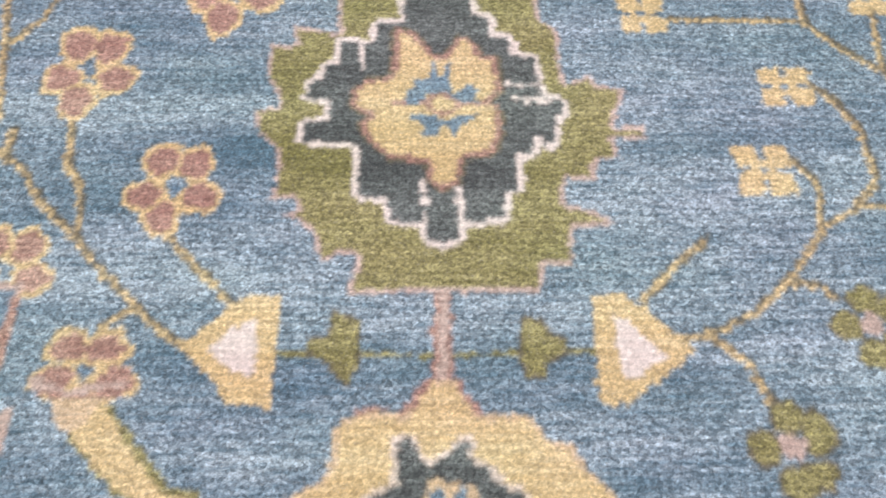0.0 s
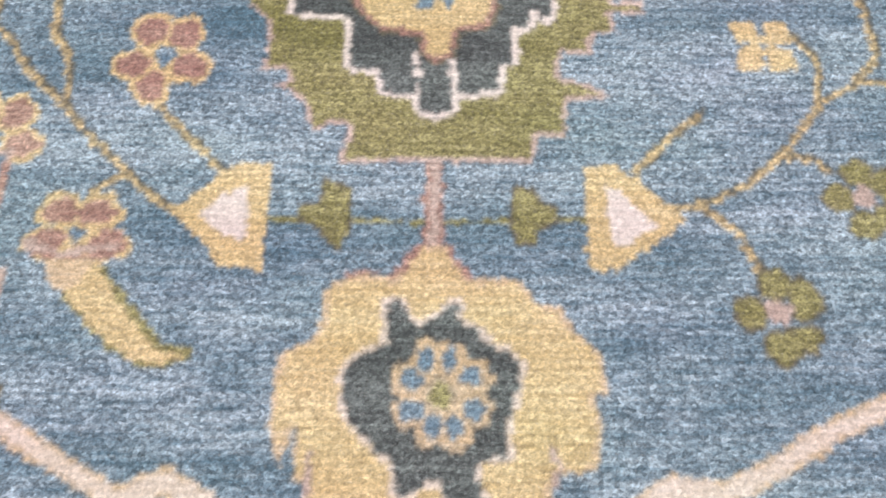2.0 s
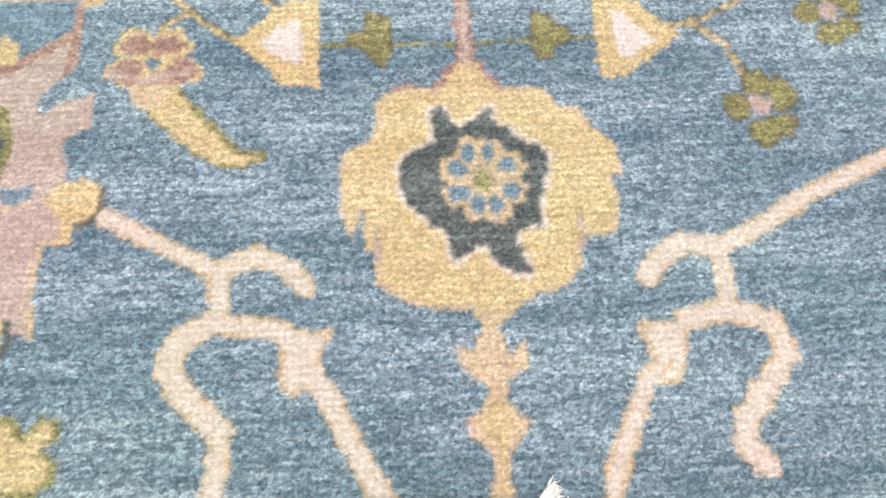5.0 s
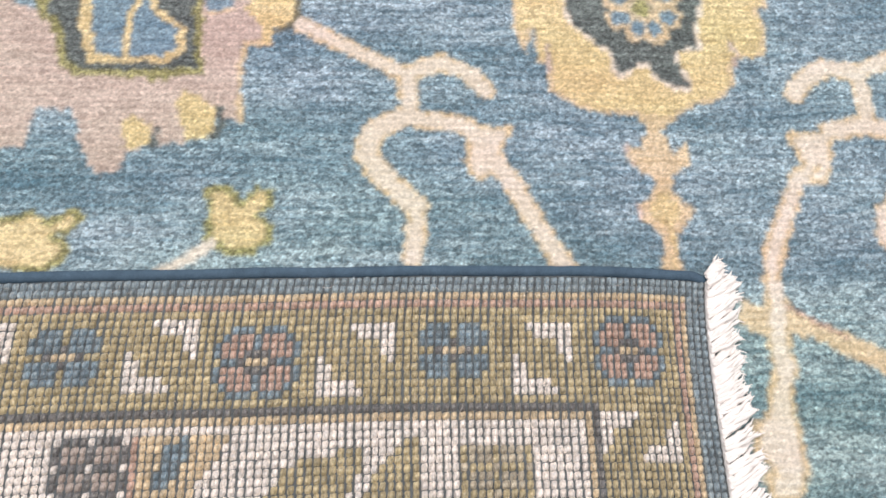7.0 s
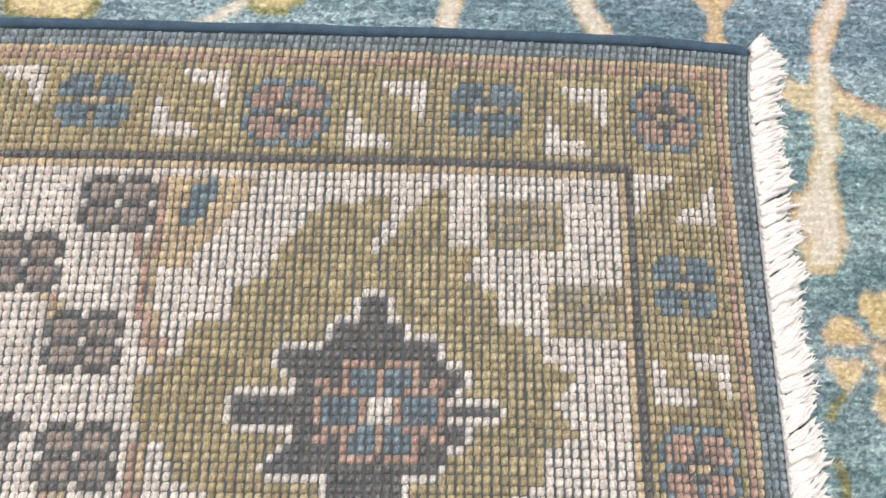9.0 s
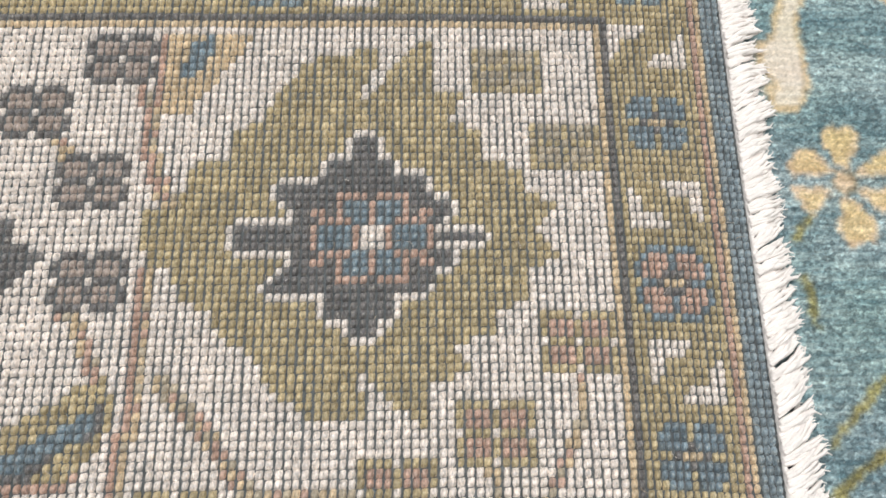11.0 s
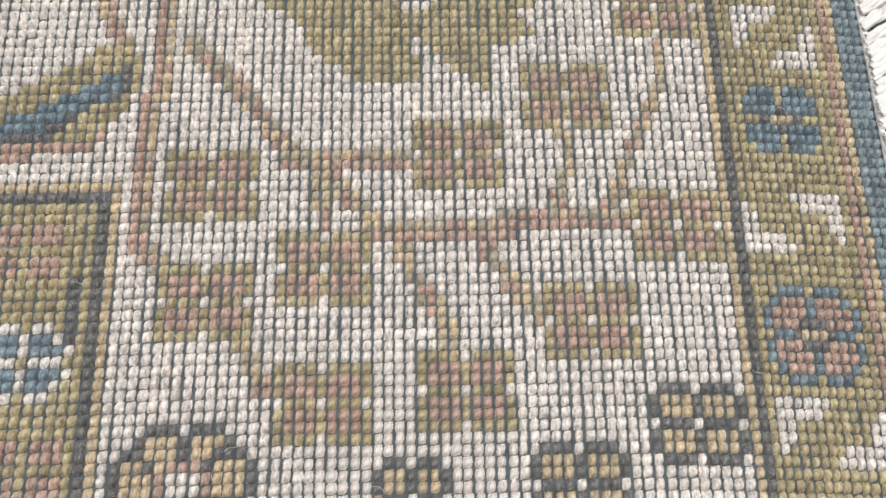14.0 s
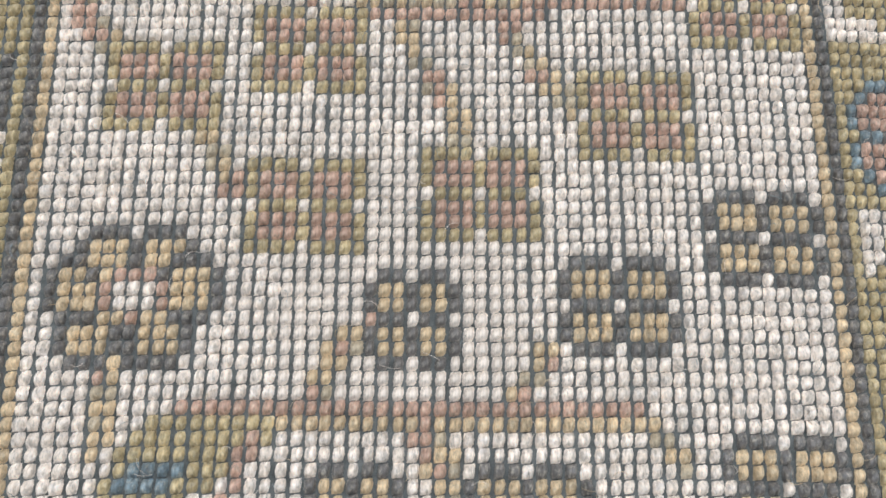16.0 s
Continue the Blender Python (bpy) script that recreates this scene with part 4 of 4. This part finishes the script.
yarn('tan', 2, [(52.7, 81.0), (40.6, 81.0)])
yarn('rose', 1, [(52.7, 81.7), (40.6, 81.7)])
yarn('tan', 2, [(40.6, 79.8), (27.6, 79.9)])
yarn('rose', 1, [(40.6, 80.5), (27.7, 80.6)])
yarn('tan', 1.4, [(51.6, 81.6), (50.2, 85.2), (47.5, 88.8)])
yarn('tan', 1.4, [(43.7, 82.2), (41.4, 85.6), (37.6, 88.9)])
yarn('tan', 1.4, [(24.5, 61.5), (24.8, 66.2), (28.3, 73.2), (30.9, 78.7)])
yarn('tan', 1.4, [(34.9, 70.8), (34.4, 74.2), (36.2, 78.4)])
yarn('tan', 1.4, [(59.5, 76.3), (58.5, 79.2), (58.1, 81.5)])
yarn('tan', 1.4, [(47.6, 87.4), (46.7, 92.3)])
yarn('tan', 1.4, [(40.9, 85.2), (38.3, 89.0)])
yarn('tan', 1.4, [(66.1, 91.1), (64.0, 94.9)])
yarn('tan', 1.4, [(84.5, 53.6), (82.3, 55.3), (81.1, 58.0), (79.1, 61.3)])
yarn('tan', 1.4, [(71.9, 107.8), (72.1, 110.4), (72.2, 112.9)])
yarn('tan', 1.4, [(54.7, 105.5), (56.4, 107.8), (57.3, 109.7)])
yarn('tan', 1.4, [(40.3, 106.4), (42.0, 108.5), (43.0, 109.6)])
yarn('tan', 1.4, [(87.0, 33.3), (85.6, 35.8)])
yarn('tan', 1.4, [(77.8, 25.6), (76.7, 28.7)])
weave('olive', [(96, 69), (93, 68), (88, 66), (84, 64), (81, 62), (78, 61), (77, 65), (78, 68), (80, 71), (83, 72), (92, 72), (96, 72)])
weave('rose', [(96, 73), (92, 72), (83, 72), (80, 71), (82, 73), (92, 74), (96, 74)])
weave('dark', [(94, 72), (90, 71), (88, 69), (84, 67), (81, 66), (78, 64), (78, 67), (81, 68), (84, 70), (85, 72)])
yarn('sky', 2, [(91.4, 70.8), (87.3, 70.0), (83.9, 68.3), (79.5, 66.1)])
weave('dark', [(93, 43), (91, 43), (91, 46), (87, 47), (89, 50), (92, 52), (96, 51), (100, 51), (100, 49), (96, 49), (93, 46)])
weave('olive', [(101, 43), (97, 43), (94, 43), (94, 46), (96, 48), (100, 48)])
guard(79, 77)
weave('rose', [(67, 110), (57, 110), (35, 110), (34, 111), (40, 111), (57, 111), (67, 111)])
weave('tan', [(60, 111), (57, 111), (40, 111), (34, 111), (33, 112), (44, 112), (54, 112), (60, 112)])
weave('olive', [(68, 111), (60, 111), (60, 112), (60, 113), (63, 115), (65, 116), (68, 117), (72, 117), (71, 113)])
weave('sky', [(70, 114), (66, 114), (66, 115), (68, 116), (69, 116), (71, 116)])
yarn('tan', 2, [(49.7, 112.2), (48.1, 114.4), (47.4, 116.5)])
yarn('tan', 1, [(34.0, 111.4), (32.2, 113.2), (31.1, 115.0)])
yarn('rose', 1, [(61.7, 112.9), (62.4, 114.4), (63.2, 116.5)])
stamp(BLOCK, 45.5, 73.7)
stamp(BLOCK, 34.5, 67.1)
stamp(BLOCK, 24.2, 57.8)
stamp(BLOCK, 24.2, 80.9)
stamp(BLOCK, 69.9, 76.3)
stamp(BLOCK, 58.1, 84.5)
stamp(BLOCK, 69.3, 87.6)
stamp(BLOCK, 33.1, 90.0)
stamp(BLOCK, 58.7, 96.4)
stamp(BLOCK, 45.8, 95.6)
stamp(PALE_BLOCK, 31.2, 23.9)
stamp(PALE_BLOCK, 24.8, 34.3)
stamp(MAUVE_BLOOM, 80.3, 22.9)
stamp(MAUVE_BLOOM, 82.1, 38.8)
stamp(MAUVE_BLOOM, 81.6, 50.8)
stamp(MAUVE_BLOOM, 90.1, 29.8)
stamp(GREAT_BLOOM, 70.2, 102.7)
stamp(SMALL_BLOOM, 50.3, 104.3)
stamp(TAN_BLOOM, 35.1, 103.3)
stamp(TAN_BLOOM, 24.8, 98.6)
stamp(TAN_BLOOM, 24.9, 115.7)
stamp(TAN_BLOOM, 42.6, 117.3)
stamp(SMALL_BLOOM, 54.5, 117.3)
stamp(GUARD_BLOOM, 85.1, 92.5)
stamp(BLUE_BLOOM, 85.7, 9.7)
stamp(RUST_BLOOM, 61.1, 10.0)
stamp(BLUE_BLOOM, 36.4, 10.0)
stamp(RUST_BLOOM, 12.5, 9.6)
stamp(CORNER, 75.2, 11.8)
stamp(CORNER, 50.8, 12.2)
stamp(CORNER, 25.6, 12.1)
stamp(CORNER[::-1, ::-1], 72.2, 7.9)
stamp(CORNER[::-1, ::-1], 47.0, 8.0)
stamp(CORNER[::-1, ::-1], 24.2, 8.0)
stamp(CORNER[::-1, ::-1], 95.2, 7.8)
stamp(BLUE_BLOOM, 11.4, 30.8)
stamp(RUST_BLOOM, 11.4, 50.7)
stamp(BLUE_BLOOM, 11.6, 69.9)
stamp(RUST_BLOOM, 11.9, 90.0)
stamp(CORNER[::-1], 14.8, 19.2)
stamp(CORNER[:, ::-1], 8.9, 20.6)
stamp(CORNER, 14.3, 41.6)
stamp(CORNER[::-1, ::-1], 8.5, 40.3)
stamp(CORNER[::-1], 13.5, 59.4)
stamp(CORNER[:, ::-1], 8.6, 61.5)
stamp(CORNER, 14.5, 80.5)
stamp(CORNER[::-1, ::-1], 9.0, 79.2)
stamp(CORNER[::-1], 14.2, 98.2)
stamp(CORNER[:, ::-1], 7.9, 99.9)

flap = tagged(new("turned_rug_corner"), "turned-over rug corner showing its knotted back and cotton fringe", "rug")

# one knot: a humped loop of wool in two strands, low where it meets the next row; six of them, no two alike
N = 6
M = 6
KINDS = 6
gx, gy = np.meshgrid(np.linspace(-1, 1, M + 1), np.linspace(-1, 1, N + 1))
jn, im = np.meshgrid(np.arange(N), np.arange(M), indexing="ij")
cn = (jn * (M + 1) + im).ravel()
BQ = np.stack([cn, cn + 1, cn + M + 2, cn + M + 1], -1)
BX, BY, BZ = np.zeros((3, KINDS, gx.size))
for k in range(KINDS):
    slant, part_line, depth, crest = rng.uniform(0.05, 0.45), rng.uniform(-0.25, 0.25), rng.uniform(0.12, 0.42), rng.uniform(-0.05, 0.3)
    waist = np.sqrt(1 - 0.3 * gy**2) * (1 + rng.normal(0, 0.05, gx.shape))
    hump = 0.2 + 0.8 * np.clip(1 - (abs(gy - crest) / (1 + crest)) ** 2.0, 0, 1) ** 0.75
    sides = np.sqrt(np.clip(1 - 0.985 * abs(gx) ** 2.6, 0, 1))
    groove = 1 - depth * np.exp(-((gx - part_line + 0.3 * gy) / 0.22) ** 2)
    BX[k] = (1.47 * gx * waist + slant * gy).ravel()
    BY[k] = (1.82 * gy + 0.12 * gx + rng.normal(0, 0.05, gx.shape)).ravel()
    BZ[k] = (2.35 * hump * sides * groove + rng.normal(0, 0.05, gx.shape)).ravel()

cc, rr = np.meshgrid(np.arange(NC), np.arange(NR))
KU = across(cc + 0.5) + rng.normal(0, 0.07, cc.shape) + 0.2 * np.sin(rr * 0.16 + np.sin(cc * 0.9) * 2)
KV = -1.5 - (rr + 0.5) * PY + rng.normal(0, 0.06, cc.shape) + 0.2 * np.sin(cc * 0.17 + rr * 0.03)
KXM, KYM = bend(KU, KV)
KSX, KSY = rng.normal(1, 0.07, cc.shape) * np.where(cc < 19, 0.84, 1.0), rng.normal(1, 0.03, cc.shape)
KZ = TOP - 1.9 + rng.normal(0, 0.16, cc.shape)
KIND = rng.integers(0, KINDS, cc.shape)
# the knots of the stretch that lies closest are single pieces, the rest is joined motif by motif
single = (cc >= 43) & (cc < 60) & (rr >= 93) & (rr < 110)


def beads(sel):
    x = KXM[sel][:, None] + BX[KIND[sel]] * KSX[sel][:, None]
    y = KYM[sel][:, None] + BY[KIND[sel]] * KSY[sel][:, None]
    z = KZ[sel][:, None] + BZ[KIND[sel]]
    verts = np.stack([x, y, z], -1).reshape(-1, 3) * 0.001
    quads = (BQ[None] + (np.arange(sel.sum()) * BX.shape[1])[:, None, None]).reshape(-1, 4)
    return verts, quads


for p, name in enumerate(PIECES):
    sel = (piece == p) & ~single
    if not sel.any():
        continue
    verts, quads = beads(sel)
    cols = np.unique(chart[sel])
    index = np.repeat(np.searchsorted(cols, chart[sel]), len(BQ))
    part(name, mesh_from(name, verts, quads, [KNOT[WOVEN[c]] for c in cols], index), flap, "", "stuff")

# the woven ground under the knots, with its sides
un, vn = 120, 150
uu, vv = np.meshgrid(np.linspace(0.2, -64 - 93 * PX, un + 1), np.linspace(0.2, -1.5 - NR * PY, vn + 1))
wx, wy = bend(uu, vv)
ground = np.stack([wx, wy, np.full(wx.shape, TOP - 1.66)], -1).reshape(-1, 3)
jj, ii = np.meshgrid(np.arange(vn), np.arange(un), indexing="ij")
c = jj * (un + 1) + ii
q = np.stack([c, c + un + 1, c + un + 2, c + 1], -1).reshape(-1, 4)
ring = np.concatenate([np.arange(un + 1), (np.arange(1, vn + 1) * (un + 1) + un), (vn * (un + 1) + np.arange(un - 1, -1, -1)), np.arange(vn - 1, 0, -1) * (un + 1)])
skirt = ground[ring].copy()
skirt[:, 2] = 0.1
n0 = len(ground)
k = np.arange(len(ring))
k2 = (k + 1) % len(ring)
sides_q = np.stack([ring[k], ring[k2], n0 + k2, n0 + k], -1)
part("weft_ground", mesh_from("weft_ground", np.concatenate([ground, skirt]) * 0.001, np.concatenate([q, sides_q]), [WEFT]), flap, "blue-grey weft between the knots")

# loose hairs of wool standing off the knots
lines, rads = [], []
for h in range(900):
    a = np.linspace(0, 1, 5)
    u0, v0 = rng.uniform(-390, -4), rng.uniform(-455, -4)
    turn, reach, curl = rng.uniform(0, 2 * math.pi), rng.uniform(1.5, 5.5), rng.uniform(-1.4, 1.4)
    hx, hy = bend(u0 + reach * a * np.cos(turn + curl * a), v0 + reach * a * np.sin(turn + curl * a))
    lines.append(np.stack([hx, hy, TOP + 0.1 + rng.uniform(0.2, 1.1) * np.sin(np.pi * a)], -1))
    rads.append(np.full(5, rng.uniform(0.05, 0.085)))
v_, q_ = tubes(lines, rads, 3)
part("loose_hairs", mesh_from("loose_hairs", v_ * 0.001, q_, [KNOT["white"], KNOT["tan"], KNOT["sky"]], np.repeat(rng.integers(0, 3, 900), len(q_) // 900)), flap, "stray wool hairs", "stuff")

# blue overcast cord along the side edge
n = 520
u = np.linspace(-64 - 93 * PX, -1.5, n)
cx, cy = bend(u, np.full(n, 1.6))
cz = np.full(n, 5.0) + 0.25 * np.sin(u * 0.11) + 0.15 * np.sin(u * 0.37)
drop = np.clip((u + 9) / 7.5, 0, 1)
cy = cy - 2.2 * drop**2 + 0.2 * np.sin(u * 0.08)
cz = cz - 2.0 * drop**2
rad = 2.75 + 0.16 * np.sin(u * 4.2) + rng.normal(0, 0.05, n)
v_, q_ = tubes([np.stack([cx, cy, cz], -1)], [rad], 10)
part("selvedge_cord", mesh_from("selvedge_cord", v_ * 0.001, q_, [CORD]), flap, "dark blue overcast selvedge cord")

# cotton fringe along the end: slanting bunches of twisted strands with frayed tips
def bunch(v0):
    lines, rads = [], []
    length, rise, lift = rng.uniform(15, 19.5), rng.uniform(7, 13), rng.uniform(0, 1.2)
    if v0 > -9:
        length, rise = 11.0, 9.0
    for s in range(7):
        m = 10
        a = np.linspace(0, 1, m)
        fan = (s - 3) / 3
        far = length * rng.uniform(0.84, 1.04)
        u_ = -1.0 + far * a * (1 - 0.08 * fan) + rng.normal(0, 0.2, m) * a
        v_ = v0 + 1.3 * fan + (rise + 1.2 * fan) * a ** rng.uniform(0.8, 1.3) + 0.5 * np.sin(a * 8 + s * 2.1) * a + rng.normal(0, 0.12, m)
        z_ = 6.2 + lift + 1.8 * np.sin(np.pi * np.minimum(a * 1.3, 1)) - 5.4 * a**1.8 + 0.5 * np.cos(a * 9 + s * 2.1) + rng.uniform(-0.7, 0.7)
        x_, y_ = bend(np.minimum(u_, 0), v_)
        x_ = x_ + np.maximum(u_, 0)
        lines.append(np.stack([x_, y_, np.maximum(z_, 0.8)], -1))
        rads.append(1.15 * (1 - 0.3 * a**2) * rng.uniform(0.8, 1.15))
        for h in range(1):
            e = lines[-1][-1 - h * 2]
            b = np.linspace(0, 1, 4)
            ang = rng.uniform(-0.5, 1.2)
            reach = rng.uniform(1.2, 3.2)
            lines.append(np.stack([e[0] + reach * b * math.cos(ang), e[1] + reach * b * math.sin(ang), np.maximum(e[2] + rng.uniform(-1, 0.8) * b, 0.6)], -1))
            rads.append(0.42 * (1 - 0.6 * b))
    return tubes(lines, rads, 5)


v0 = 1.5
while v0 > -1.5 - NR * PY:
    v_, q_ = bunch(v0)
    part("fringe_tassel", mesh_from("fringe_tassel", v_ * 0.001, q_, [COTTON]), flap, "off-white cotton tassel")
    v0 -= rng.uniform(4.2, 6.4)
# the bound hem at the root of the tassels
n = 400
vv_ = np.linspace(-1, -1.5 - NR * PY, n)
hx, hy = bend(np.full(n, 0.0), vv_)
v_, q_ = tubes([np.stack([hx - 0.3 + 0.3 * np.sin(vv_ * 1.7), hy, np.full(n, 5.8) + 0.3 * np.sin(vv_ * 1.7 + 1)], -1)], [1.35 + 0.25 * np.sin(vv_ * 1.7)], 7)
part("fringe_hem", mesh_from("fringe_hem", v_ * 0.001, q_, [COTTON]), flap, "twisted cotton hem")

# single knots, six shapes for each colour
shapes = {}
for r, c in zip(*np.nonzero(single)):
    kind = (WOVEN[chart[r, c]], KIND[r, c])
    if kind not in shapes:
        shapes[kind] = mesh_from("knot", np.stack([BX[kind[1]], BY[kind[1]], BZ[kind[1]]], -1) * 0.001, BQ, [KNOT[kind[0]]])
    ob = part("knot", shapes[kind], flap)
    ob.location = (KXM[r, c] * 0.001, KYM[r, c] * 0.001, KZ[r, c] * 0.001)
    ob.scale = (KSX[r, c], KSY[r, c], 1)
